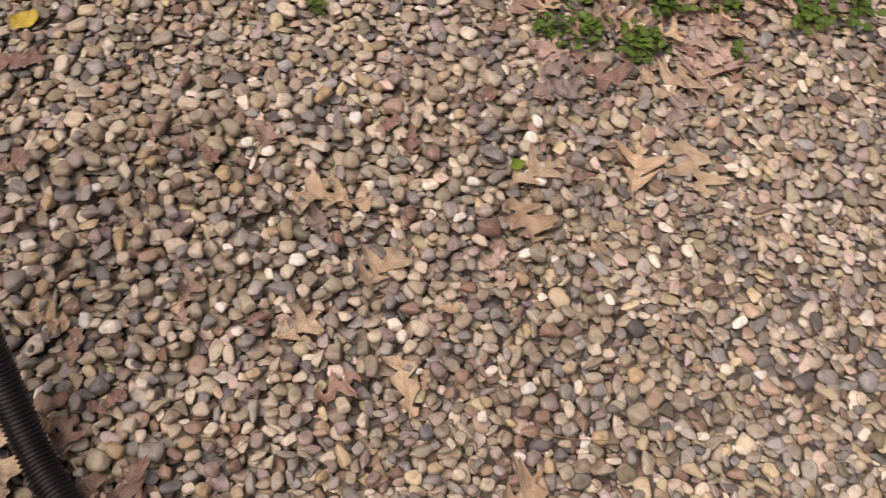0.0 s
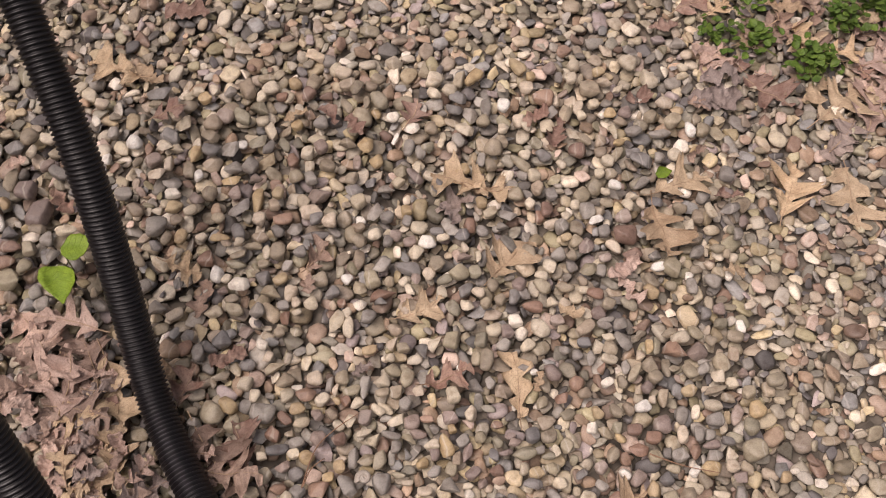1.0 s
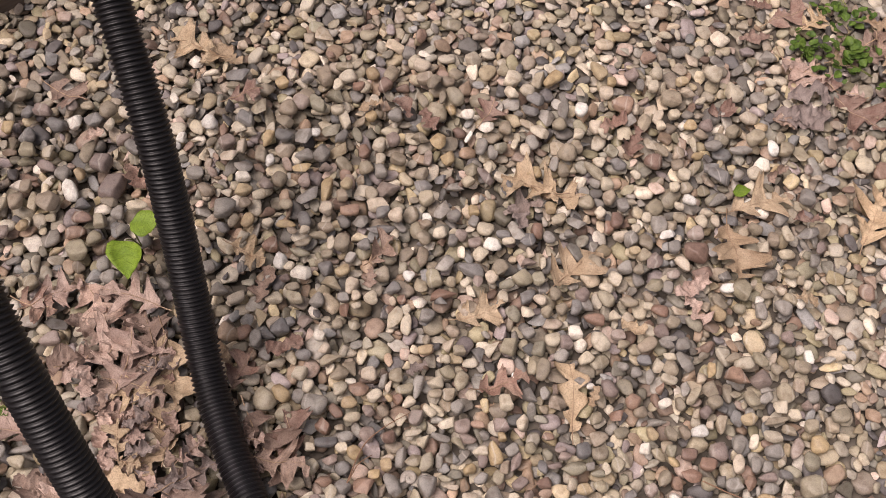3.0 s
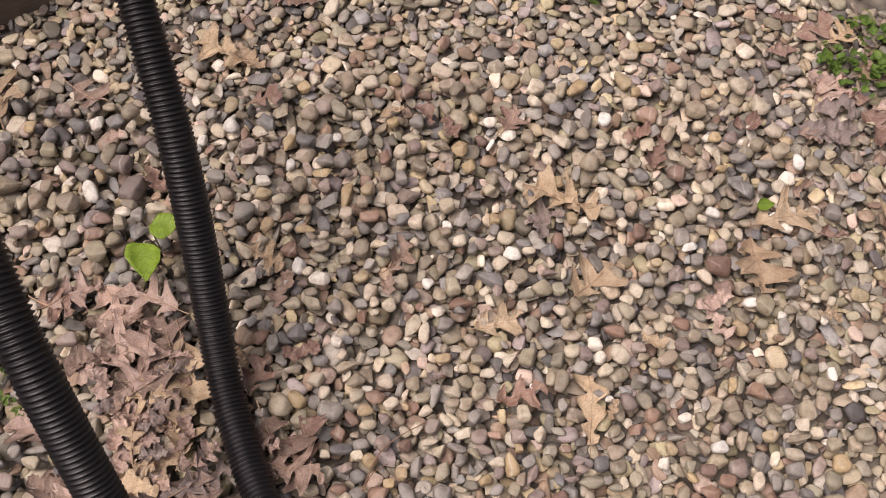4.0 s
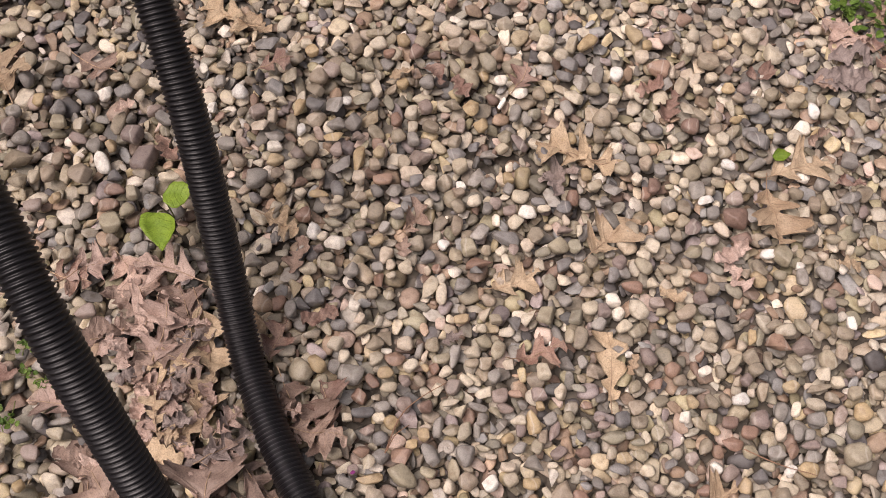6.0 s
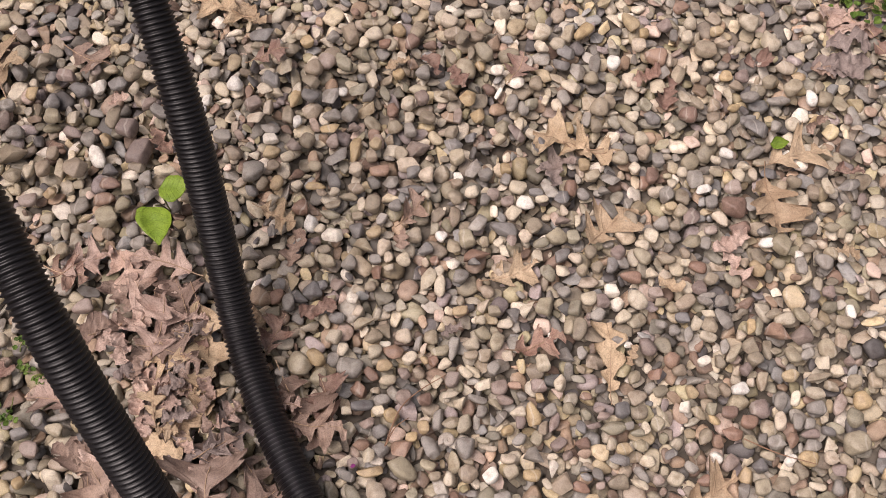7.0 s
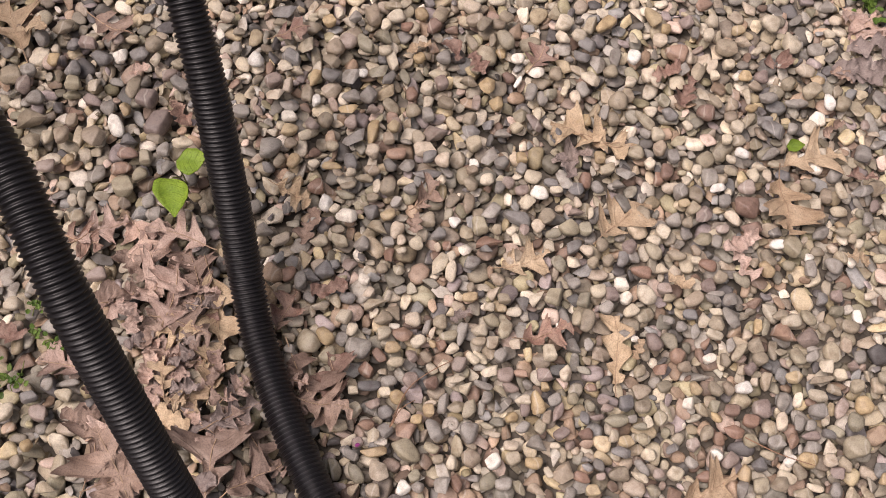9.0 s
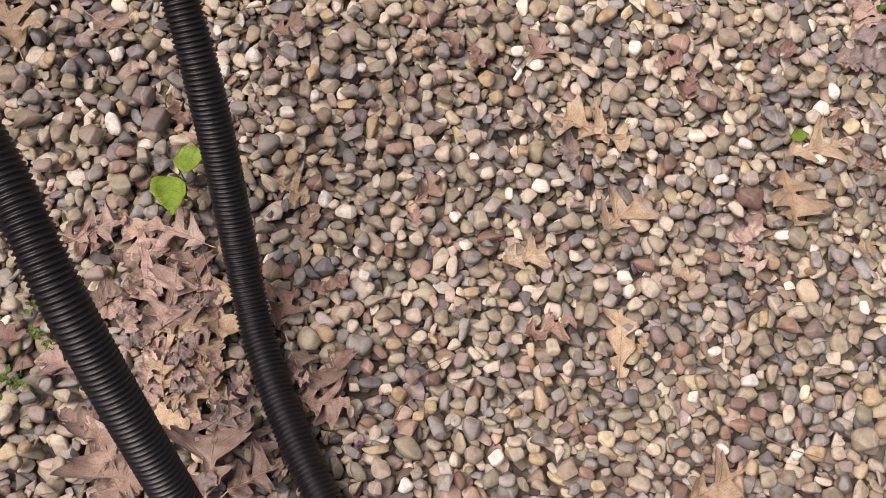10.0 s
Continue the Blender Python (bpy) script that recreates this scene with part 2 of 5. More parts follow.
def stone_pose(x, y, z, turn, slope, wobble=0.2):
    tx = np.clip(-slope[0] * 0.55, -0.5, 0.5) + rng.normal(0, wobble)
    ty = np.clip(slope[1] * 0.55, -0.5, 0.5) + rng.normal(0, wobble)
    return Matrix.Translation((x, y, z)) @ Euler((ty, tx, 0)).to_matrix().to_4x4() @ Matrix.Rotation(turn, 4, "Z")


def scatter(count, mean, spread, tries):
    """Lays that many random stones; gives their poses and half sizes."""
    laid = []
    while len(laid) < count:
        a = float(np.clip(rng.lognormal(math.log(mean), spread), 0.006, 0.021))
        b = a * rng.uniform(0.48, 0.86)
        c = b * rng.uniform(0.36, 0.66)
        best = None
        for _ in range(tries):
            x, y, turn = rng.uniform(-1.2, 1.24), rng.uniform(0.33, 1.67), rng.uniform(0, math.pi)
            if not inside(x, y):
                continue
            z = landing(x, y, a, b, c, turn)
            if best is None or z < best[0]:
                best = (z, x, y, turn)
        if best is None:
            continue
        z, x, y, turn = best
        slope = settle(x, y, a, b, c, turn, z)
        laid.append((stone_pose(x, y, z, turn, slope), (a, b, c), z))
    return laid


chosen = []


def stones(name, mat, angular, rows):
    """Single stones: x, y in metres, length and width in millimetres, turn in degrees."""
    for x, y, long, wide, turn in rows:
        a, b = max(0.006, long / 2000), max(0.005, wide / 2000)
        chosen.append((x, y, a, b, min(a, b) * (0.66 if angular else 0.78), radians(turn), mat, name, angular))


# cream pebble, worn
stones("cream_pebble", cream_mat, 0, [
    (-0.526, 1.253, 25, 18, 7), (-0.416, 1.239, 31, 19, 71), (-0.401, 1.255, 35, 26, 18), (-0.370, 1.242, 31, 19, 71), (-0.556, 1.194, 26, 21, 25),
    (-0.575, 1.172, 31, 13, 13), (-0.412, 1.186, 23, 23, 20), (-0.396, 1.170, 40, 20, -65), (-0.565, 1.103, 32, 16, 90), (-0.520, 1.010, 24, 21, 30),
    (-0.331, 1.120, 29, 23, 61), (-0.328, 1.093, 20, 23, 9), (-0.276, 1.293, 35, 28, -22), (-0.114, 1.278, 35, 33, -5), (-0.086, 1.256, 29, 23, -4),
    (-0.115, 1.247, 33, 22, -59), (0.005, 1.255, 27, 15, -70), (0.053, 1.261, 29, 25, -6), (-0.086, 1.132, 28, 18, -69),
])
stones("cream_pebble", cream_mat, 0, [
    (-0.105, 1.142, 28, 13, 72), (-0.146, 1.090, 32, 15, 81), (-0.124, 1.078, 32, 19, -22), (0.054, 1.079, 24, 24, 7), (0.005, 1.177, 23, 22, 7),
    (0.035, 1.192, 27, 25, 84), (0.047, 1.182, 25, 15, -29), (0.040, 1.121, 22, 20, -27), (0.141, 1.310, 26, 25, 7), (0.132, 1.283, 25, 27, 7),
    (0.195, 1.279, 30, 28, -17), (0.217, 1.262, 29, 14, 52), (0.242, 1.319, 38, 30, -25), (0.276, 1.285, 46, 30, -83), (0.354, 1.341, 25, 19, -18),
    (0.346, 1.320, 25, 18, 7), (0.101, 1.235, 26, 19, -61), (0.144, 1.227, 34, 17, 66), (0.173, 1.236, 22, 21, -16),
])
stones("cream_pebble", cream_mat, 0, [
    (0.148, 1.208, 19, 17, 9), (0.300, 1.232, 36, 23, -11), (0.126, 1.162, 35, 18, -66), (0.183, 1.106, 26, 22, -23), (0.300, 1.118, 27, 24, -28),
    (0.163, 1.080, 22, 21, 8), (0.101, 1.101, 20, 19, 9), (0.409, 1.122, 24, 13, 7), (-0.496, 0.960, 23, 17, 7), (-0.405, 0.992, 25, 24, 61),
    (-0.435, 0.946, 18, 16, 6), (-0.389, 0.930, 29, 18, 84), (-0.321, 1.009, 41, 25, 13), (-0.292, 0.990, 27, 28, -4), (-0.289, 0.956, 18, 18, 9),
    (-0.450, 0.885, 22, 16, 30), (-0.532, 0.926, 25, 17, 72), (-0.529, 0.824, 35, 21, 24), (-0.350, 0.858, 32, 23, 70),
])
stones("cream_pebble", cream_mat, 0, [
    (-0.309, 0.857, 21, 21, 5), (-0.317, 0.837, 23, 25, 7), (-0.339, 0.840, 16, 19, 7), (-0.337, 0.823, 18, 13, 6), (-0.259, 0.827, 19, 22, 6),
    (-0.257, 0.804, 39, 18, 87), (-0.144, 0.979, 28, 27, -15), (-0.105, 0.958, 23, 14, 5), (-0.217, 0.957, 26, 20, 28), (-0.196, 0.972, 22, 11, 58),
    (0.041, 1.024, 22, 21, 47), (0.081, 0.985, 37, 16, 13), (-0.070, 0.944, 20, 13, -66), (-0.049, 0.925, 23, 12, 85), (-0.149, 0.931, 30, 25, 66),
    (-0.128, 0.894, 24, 22, 48), (-0.109, 0.861, 19, 21, 6), (-0.169, 0.881, 20, 18, 6), (-0.161, 0.864, 25, 15, -69),
])
stones("cream_pebble", cream_mat, 0, [
    (-0.051, 0.859, 25, 17, -27), (-0.070, 0.839, 29, 21, -46), (0.067, 0.904, 28, 22, -32), (0.053, 0.888, 25, 18, -21), (0.068, 0.842, 21, 23, 8),
    (0.087, 0.839, 29, 21, 65), (0.172, 0.991, 15, 16, 4), (0.210, 1.023, 27, 19, -70), (0.219, 1.040, 24, 22, 5), (0.232, 1.026, 26, 16, 81),
    (0.174, 1.046, 22, 14, -39), (0.121, 1.026, 20, 19, 9), (0.100, 0.997, 22, 17, 34), (0.178, 0.943, 33, 18, -45), (0.307, 0.981, 22, 22, 8),
    (0.287, 0.915, 20, 10, 53), (0.117, 0.862, 21, 15, -3), (0.347, 1.006, 30, 18, -73), (0.376, 0.925, 19, 16, 78),
])
stones("cream_pebble", cream_mat, 0, [
    (0.330, 0.907, 20, 17, 9), (-0.422, 0.759, 22, 12, -43), (-0.409, 0.708, 27, 22, 68), (-0.395, 0.689, 23, 18, 80), (-0.305, 0.715, 27, 25, 8),
    (-0.347, 0.688, 28, 21, 27), (-0.293, 0.682, 26, 19, 28), (-0.243, 0.679, 23, 17, 38), (-0.269, 0.648, 20, 17, -53), (-0.251, 0.648, 22, 18, 69),
    (-0.379, 0.598, 18, 15, 6), (-0.332, 0.600, 22, 17, 16), (-0.232, 0.631, 28, 11, 10), (-0.215, 0.620, 22, 22, 69), (-0.225, 0.510, 23, 20, -45),
    (-0.168, 0.557, 20, 10, -3), (0.043, 0.794, 38, 26, -47), (0.023, 0.769, 28, 20, 38), (-0.030, 0.795, 25, 26, 7),
])
stones("cream_pebble", cream_mat, 0, [
    (-0.192, 0.751, 18, 16, 6), (-0.205, 0.711, 27, 21, -4), (-0.210, 0.668, 24, 16, -42), (-0.148, 0.697, 20, 20, 18), (-0.096, 0.686, 24, 27, 7),
    (-0.182, 0.649, 30, 17, 27), (-0.071, 0.660, 28, 20, -77), (-0.131, 0.610, 25, 17, 7), (0.053, 0.598, 21, 13, -67), (0.004, 0.573, 19, 20, 6),
    (0.057, 0.552, 24, 19, -9), (0.094, 0.532, 26, 25, -29), (-0.086, 0.512, 21, 13, -61), (-0.078, 0.551, 18, 10, 6), (-0.142, 0.544, 23, 18, -5),
    (0.119, 0.821, 23, 20, -59), (0.152, 0.783, 23, 15, -10), (0.146, 0.745, 33, 18, -16), (0.199, 0.752, 20, 18, 9),
])
stones("cream_pebble", cream_mat, 0, [
    (0.265, 0.779, 34, 22, 12), (0.316, 0.714, 24, 25, 7), (0.386, 0.836, 26, 15, 21), (0.302, 0.666, 35, 20, -20), (0.338, 0.705, 22, 19, 5),
    (0.381, 0.710, 20, 12, -72), (0.208, 0.679, 15, 14, 82), (0.247, 0.622, 31, 19, 81), (0.311, 0.629, 11, 12, 10), (0.315, 0.573, 21, 20, 5),
    (0.254, 0.544, 28, 21, -26), (0.295, 0.534, 25, 13, -14), (-0.969, 1.129, 18, 21, 45), (-0.936, 0.957, 26, 20, 88), (-0.713, 0.970, 37, 18, 6),
    (-0.771, 1.151, 29, 24, -16), (-0.791, 1.117, 21, 23, 5), (-0.713, 1.238, 35, 24, -45), (-0.692, 1.224, 28, 23, -10),
])
stones("cream_pebble", cream_mat, 0, [
    (-0.913, 0.672, 28, 24, 17), (-0.876, 0.506, 34, 25, 34), (-0.739, 0.819, 16, 17, 7), (-0.778, 0.710, 22, 22, 74), (-0.882, 0.822, 20, 19, 6),
])
# cream pebble, broken
stones("cream_pebble", cream_mat, 1, [
    (-0.574, 1.135, 32, 22, -41), (-0.553, 1.131, 26, 22, -13), (-0.581, 1.079, 34, 25, 2), (-0.062, 1.171, 37, 26, -22), (-0.559, 0.914, 40, 21, -43),
    (-0.469, 0.829, 30, 21, 6), (-0.276, 0.814, 46, 23, 68), (-0.378, 0.750, 21, 16, 49), (-0.274, 0.703, 25, 12, 83), (-0.341, 0.534, 26, 19, 67),
    (-0.327, 0.484, 42, 28, -47), (-0.188, 0.773, 25, 21, 67), (-0.122, 0.773, 31, 21, 65), (0.043, 0.520, 29, 12, -29), (0.134, 0.768, 26, 18, 72),
    (-0.882, 1.060, 24, 28, 7),
])
# grey pebble, worn
stones("grey_pebble", grey_mat, 0, [
    (-0.473, 1.248, 25, 20, 26), (-0.312, 1.183, 27, 27, 6), (-0.399, 1.134, 37, 20, 79), (-0.323, 1.069, 24, 26, 7), (-0.022, 1.224, 45, 21, 84),
    (-0.073, 1.151, 26, 30, 9), (-0.140, 1.123, 28, 20, -75), (-0.161, 1.131, 33, 23, 76), (-0.037, 1.108, 36, 17, 76), (0.036, 1.086, 24, 21, -28),
    (0.112, 1.286, 32, 16, 83), (0.285, 1.166, 48, 17, 4), (0.237, 1.169, 36, 21, -5), (0.272, 1.113, 21, 21, 5), (-0.573, 0.979, 42, 35, 18),
    (-0.376, 0.972, 26, 24, 7), (-0.337, 0.926, 23, 21, 7), (-0.356, 0.908, 24, 15, 60), (-0.580, 0.872, 26, 25, 7),
])
stones("grey_pebble", grey_mat, 0, [
    (-0.359, 0.838, 23, 17, 7), (-0.195, 0.996, 29, 24, 8), (-0.165, 0.989, 25, 19, 69), (-0.196, 0.952, 20, 22, 6), (-0.006, 0.980, 20, 20, 6),
    (0.042, 1.047, 23, 16, -50), (0.081, 1.041, 22, 25, 8), (-0.040, 0.974, 27, 18, -48), (-0.227, 0.817, 28, 23, 6), (0.022, 0.860, 26, 19, -59),
    (0.082, 0.927, 25, 24, 7), (0.161, 0.971, 25, 26, 7), (0.236, 1.063, 36, 17, 37), (0.092, 0.976, 25, 28, 7), (0.241, 0.923, 23, 17, 7),
    (0.314, 0.931, 36, 21, 58), (0.150, 0.897, 27, 20, 73), (0.341, 1.041, 32, 25, 62), (0.388, 1.080, 30, 27, -17),
])
stones("grey_pebble", grey_mat, 0, [
    (0.386, 1.016, 44, 21, 23), (0.384, 0.959, 21, 24, 8), (0.332, 0.877, 32, 24, -39), (0.297, 0.868, 36, 20, 88), (-0.484, 0.758, 31, 21, 90),
    (-0.469, 0.734, 25, 16, -43), (-0.284, 0.710, 28, 12, 82), (-0.231, 0.701, 39, 18, 81), (-0.381, 0.662, 38, 36, -14), (-0.408, 0.676, 25, 20, 69),
    (-0.481, 0.645, 18, 19, 6), (-0.329, 0.615, 25, 18, 7), (-0.247, 0.596, 37, 16, 87), (-0.324, 0.544, 23, 22, 47), (-0.371, 0.505, 33, 16, -23),
    (-0.204, 0.553, 33, 30, 87), (-0.190, 0.490, 19, 13, 9), (-0.149, 0.486, 24, 22, 7), (-0.268, 0.469, 22, 17, 5),
])
stones("grey_pebble", grey_mat, 0, [
    (-0.014, 0.769, 29, 23, 20), (-0.066, 0.801, 26, 21, -4), (-0.168, 0.675, 24, 25, 7), (-0.039, 0.710, 26, 18, 83), (0.014, 0.728, 23, 17, 18),
    (-0.191, 0.628, 30, 13, -14), (-0.127, 0.634, 18, 16, 6), (-0.086, 0.617, 25, 21, 26), (-0.184, 0.610, 20, 20, 6), (-0.126, 0.572, 28, 18, 32),
    (0.030, 0.603, 15, 15, 4), (-0.014, 0.530, 21, 18, 85), (0.049, 0.533, 31, 14, -45), (-0.054, 0.485, 21, 19, 5), (0.148, 0.801, 31, 14, -15),
    (0.151, 0.811, 32, 10, 11), (0.101, 0.753, 20, 18, 6), (0.079, 0.760, 21, 16, -37), (0.120, 0.749, 30, 17, 82),
])
stones("grey_pebble", grey_mat, 0, [
    (0.172, 0.732, 29, 17, 80), (0.296, 0.728, 29, 16, 35), (0.298, 0.740, 23, 16, 15), (0.366, 0.737, 22, 24, 5), (0.251, 0.654, 32, 21, 76),
    (0.301, 0.645, 31, 23, 11), (0.271, 0.623, 24, 18, 78), (0.289, 0.622, 20, 18, 6), (0.290, 0.589, 31, 20, 0), (0.240, 0.591, 28, 21, 17),
    (0.223, 0.598, 20, 16, 79), (0.118, 0.549, 20, 17, -45), (0.189, 0.517, 27, 19, 80), (0.319, 0.531, 23, 23, -41), (-0.999, 1.075, 30, 26, 6),
    (-0.993, 1.139, 27, 32, 6), (-0.847, 1.021, 28, 24, 77), (-0.742, 0.954, 23, 27, 7), (-0.690, 0.909, 27, 28, 6),
])
stones("grey_pebble", grey_mat, 0, [
    (-0.971, 1.024, 31, 26, 19), (-0.663, 1.164, 28, 22, 52), (-0.630, 1.041, 34, 23, 7), (-0.743, 1.082, 42, 24, -35), (-0.879, 0.658, 22, 20, 8),
    (-0.821, 0.554, 21, 17, 73), (-0.798, 0.561, 37, 12, 17), (-0.739, 0.674, 25, 22, 18), (-0.732, 0.634, 34, 16, 2), (-0.589, 0.639, 24, 19, 7),
    (-0.733, 0.842, 29, 25, -4), (-0.666, 0.828, 24, 20, 17), (-0.646, 0.840, 31, 21, -9),
])
# grey pebble, broken
stones("grey_pebble", grey_mat, 1, [
    (-0.461, 1.129, 36, 37, -5), (-0.429, 1.098, 35, 33, 41), (-0.457, 1.092, 33, 22, 7), (-0.553, 1.061, 38, 21, -9), (-0.438, 1.016, 47, 24, 35),
    (-0.199, 1.050, 33, 19, -2), (0.093, 1.213, 28, 23, 48), (-0.347, 0.977, 31, 25, 22), (-0.555, 0.833, 32, 31, 7), (-0.402, 0.830, 26, 25, 7),
    (-0.216, 1.006, 37, 23, 54), (-0.092, 0.975, 49, 23, -58), (0.004, 1.001, 35, 20, -22), (-0.205, 0.909, 36, 26, 44), (0.138, 1.010, 36, 29, 82),
    (0.227, 0.969, 33, 25, -50), (-0.255, 0.552, 39, 24, -53), (-0.234, 0.475, 27, 27, 6), (-0.063, 0.701, 29, 29, -14),
])
stones("grey_pebble", grey_mat, 1, [
    (-0.105, 0.548, 30, 29, -12), (0.172, 0.802, 27, 22, 27), (0.174, 0.775, 39, 26, -60),
])
# olive pebble, worn
stones("olive_pebble", olive_mat, 0, [
    (-0.443, 1.185, 46, 26, -52), (-0.373, 1.140, 34, 17, -64), (-0.210, 1.224, 40, 28, -49), (-0.128, 1.133, 30, 23, 66), (-0.173, 1.087, 29, 30, -4),
    (0.031, 1.104, 45, 19, -44), (0.063, 1.145, 30, 19, -50), (-0.441, 0.913, 36, 16, 2), (-0.433, 0.829, 39, 22, -29), (-0.337, 0.794, 24, 18, -22),
    (-0.104, 0.882, 29, 18, 16), (-0.081, 0.893, 34, 29, -38), (-0.054, 0.895, 23, 23, 7), (-0.219, 0.882, 29, 31, 8), (0.052, 0.868, 34, 23, -43),
    (-0.092, 0.832, 32, 21, -56), (0.245, 1.048, 23, 15, -10), (0.288, 0.979, 32, 20, -56), (0.269, 0.901, 40, 30, -44),
])
stones("olive_pebble", olive_mat, 0, [
    (0.265, 0.874, 23, 17, -20), (0.132, 0.902, 35, 23, 22), (0.348, 0.937, 30, 18, 21), (0.381, 0.977, 18, 16, 6), (-0.250, 0.697, 29, 18, 8),
    (-0.458, 0.661, 43, 35, -38), (-0.425, 0.644, 28, 30, 8), (-0.373, 0.569, 29, 26, 8), (-0.207, 0.591, 37, 22, 66), (-0.292, 0.519, 49, 29, -43),
    (-0.277, 0.484, 22, 19, 36), (-0.358, 0.477, 36, 19, -51), (-0.256, 0.527, 23, 17, -23), (-0.181, 0.568, 25, 11, 2), (-0.170, 0.488, 33, 23, 46),
    (-0.097, 0.778, 33, 27, 74), (-0.051, 0.778, 29, 22, 80), (-0.188, 0.729, 28, 20, -45), (-0.166, 0.718, 36, 22, 76),
])
stones("olive_pebble", olive_mat, 0, [
    (0.039, 0.675, 26, 19, 83), (-0.033, 0.615, 19, 20, 6), (-0.057, 0.621, 20, 19, 9), (-0.104, 0.573, 25, 20, 67), (0.007, 0.597, 42, 21, 21),
    (0.071, 0.606, 24, 22, -42), (0.048, 0.575, 28, 18, -10), (0.041, 0.591, 22, 12, 5), (-0.127, 0.485, 29, 14, -54), (0.064, 0.502, 24, 19, 7),
    (0.226, 0.767, 31, 12, 81), (0.290, 0.787, 32, 18, -49), (0.275, 0.726, 28, 23, -63), (0.335, 0.805, 29, 21, 52), (0.403, 0.708, 29, 26, 8),
    (0.150, 0.634, 20, 18, 81), (0.354, 0.634, 33, 26, 78), (0.327, 0.618, 28, 16, -26), (0.202, 0.589, 23, 20, 7),
])
stones("olive_pebble", olive_mat, 0, [
    (0.230, 0.574, 24, 15, -15), (0.354, 0.596, 40, 36, -3), (0.214, 0.527, 29, 27, 6), (-0.915, 1.059, 31, 26, 0), (-0.766, 0.938, 24, 27, 7),
    (-0.770, 0.908, 28, 22, 48), (-0.791, 0.885, 37, 35, 24), (-0.756, 1.122, 23, 20, -34), (-0.798, 0.542, 30, 21, -14), (-0.613, 0.652, 22, 22, 72),
])
# olive pebble, broken
stones("olive_pebble", olive_mat, 1, [
    (-0.417, 1.211, 42, 31, -27), (-0.416, 1.145, 38, 26, 18), (-0.306, 0.944, 30, 18, 40), (-0.164, 0.621, 26, 15, -25), (0.079, 0.617, 41, 14, -64),
])
# ochre pebble, worn
stones("ochre_pebble", ochre_mat, 0, [
    (-0.514, 1.237, 26, 22, 31), (-0.359, 1.267, 26, 27, 40), (-0.351, 1.181, 25, 22, 7), (-0.521, 1.116, 34, 18, 73), (-0.548, 1.017, 31, 23, 2),
    (-0.376, 1.039, 26, 23, 29), (-0.217, 1.206, 19, 20, 6), (-0.041, 1.284, 45, 23, 45), (0.037, 1.306, 48, 25, -61), (0.059, 1.285, 21, 23, 8),
    (-0.068, 1.092, 30, 22, 8), (0.187, 1.301, 26, 19, 7), (0.199, 1.208, 25, 20, -5), (0.322, 1.218, 28, 20, -4), (0.207, 1.148, 28, 16, 44),
    (0.339, 1.130, 35, 15, 51), (-0.532, 0.961, 27, 23, 70), (-0.467, 0.959, 35, 14, 0), (-0.367, 0.884, 25, 21, 29),
])
stones("ochre_pebble", ochre_mat, 0, [
    (-0.516, 0.924, 22, 23, 8), (-0.164, 1.010, 21, 20, 5), (-0.039, 1.023, 20, 22, 6), (0.098, 0.956, 21, 16, 8), (0.228, 0.860, 28, 29, 6),
    (0.346, 0.949, 18, 20, 6), (-0.273, 0.682, 14, 14, 8), (-0.329, 0.667, 27, 19, 10), (-0.432, 0.673, 34, 24, -38), (-0.314, 0.594, 26, 22, -25),
    (-0.265, 0.580, 21, 20, 5), (-0.284, 0.566, 21, 18, 5), (-0.226, 0.761, 28, 18, 6), (-0.099, 0.636, 15, 15, 8), (-0.110, 0.609, 38, 23, -75),
    (-0.145, 0.583, 21, 20, 85), (0.023, 0.567, 25, 18, 16), (-0.108, 0.523, 26, 21, -4), (-0.020, 0.493, 23, 18, 15),
])
stones("ochre_pebble", ochre_mat, 0, [
    (0.214, 0.766, 26, 15, 79), (0.270, 0.693, 31, 21, 6), (0.121, 0.658, 22, 22, 5), (0.371, 0.661, 30, 29, 8), (0.283, 0.570, 33, 24, -3),
    (0.193, 0.541, 28, 24, -58), (0.152, 0.619, 22, 13, -27), (0.393, 0.556, 23, 19, 7), (-0.959, 1.100, 30, 25, 96), (-0.823, 1.023, 20, 24, 9),
    (-0.890, 0.919, 25, 20, 23), (-0.826, 0.462, 21, 20, 5),
])
# ochre pebble, broken
stones("ochre_pebble", ochre_mat, 1, [
    (-0.457, 1.069, 36, 21, 6), (-0.412, 1.030, 48, 20, 85), (-0.232, 1.134, 32, 30, 7), (-0.215, 1.110, 26, 30, 9), (-0.337, 0.513, 42, 17, 10),
])
# mauve pebble, worn
stones("mauve_pebble", mauve_mat, 0, [
    (-0.476, 1.198, 35, 29, -10), (-0.589, 1.106, 33, 26, 7), (-0.450, 1.043, 22, 27, 8), (-0.312, 1.133, 29, 30, 31), (-0.249, 1.104, 39, 17, 86),
    (0.097, 1.307, 28, 28, 6), (0.226, 1.212, 26, 25, 7), (0.395, 1.136, 17, 19, 7), (-0.457, 0.865, 18, 14, 6), (-0.182, 0.964, 22, 22, 68),
    (-0.160, 0.953, 22, 21, 8), (-0.071, 0.924, 27, 18, 8), (0.017, 0.874, 28, 27, 6), (0.197, 0.997, 29, 27, 6), (0.158, 0.919, 21, 17, 8),
    (0.404, 0.993, 30, 18, 62), (-0.301, 0.658, 22, 19, -43), (-0.229, 0.655, 28, 21, 77), (-0.297, 0.623, 27, 24, 66),
])
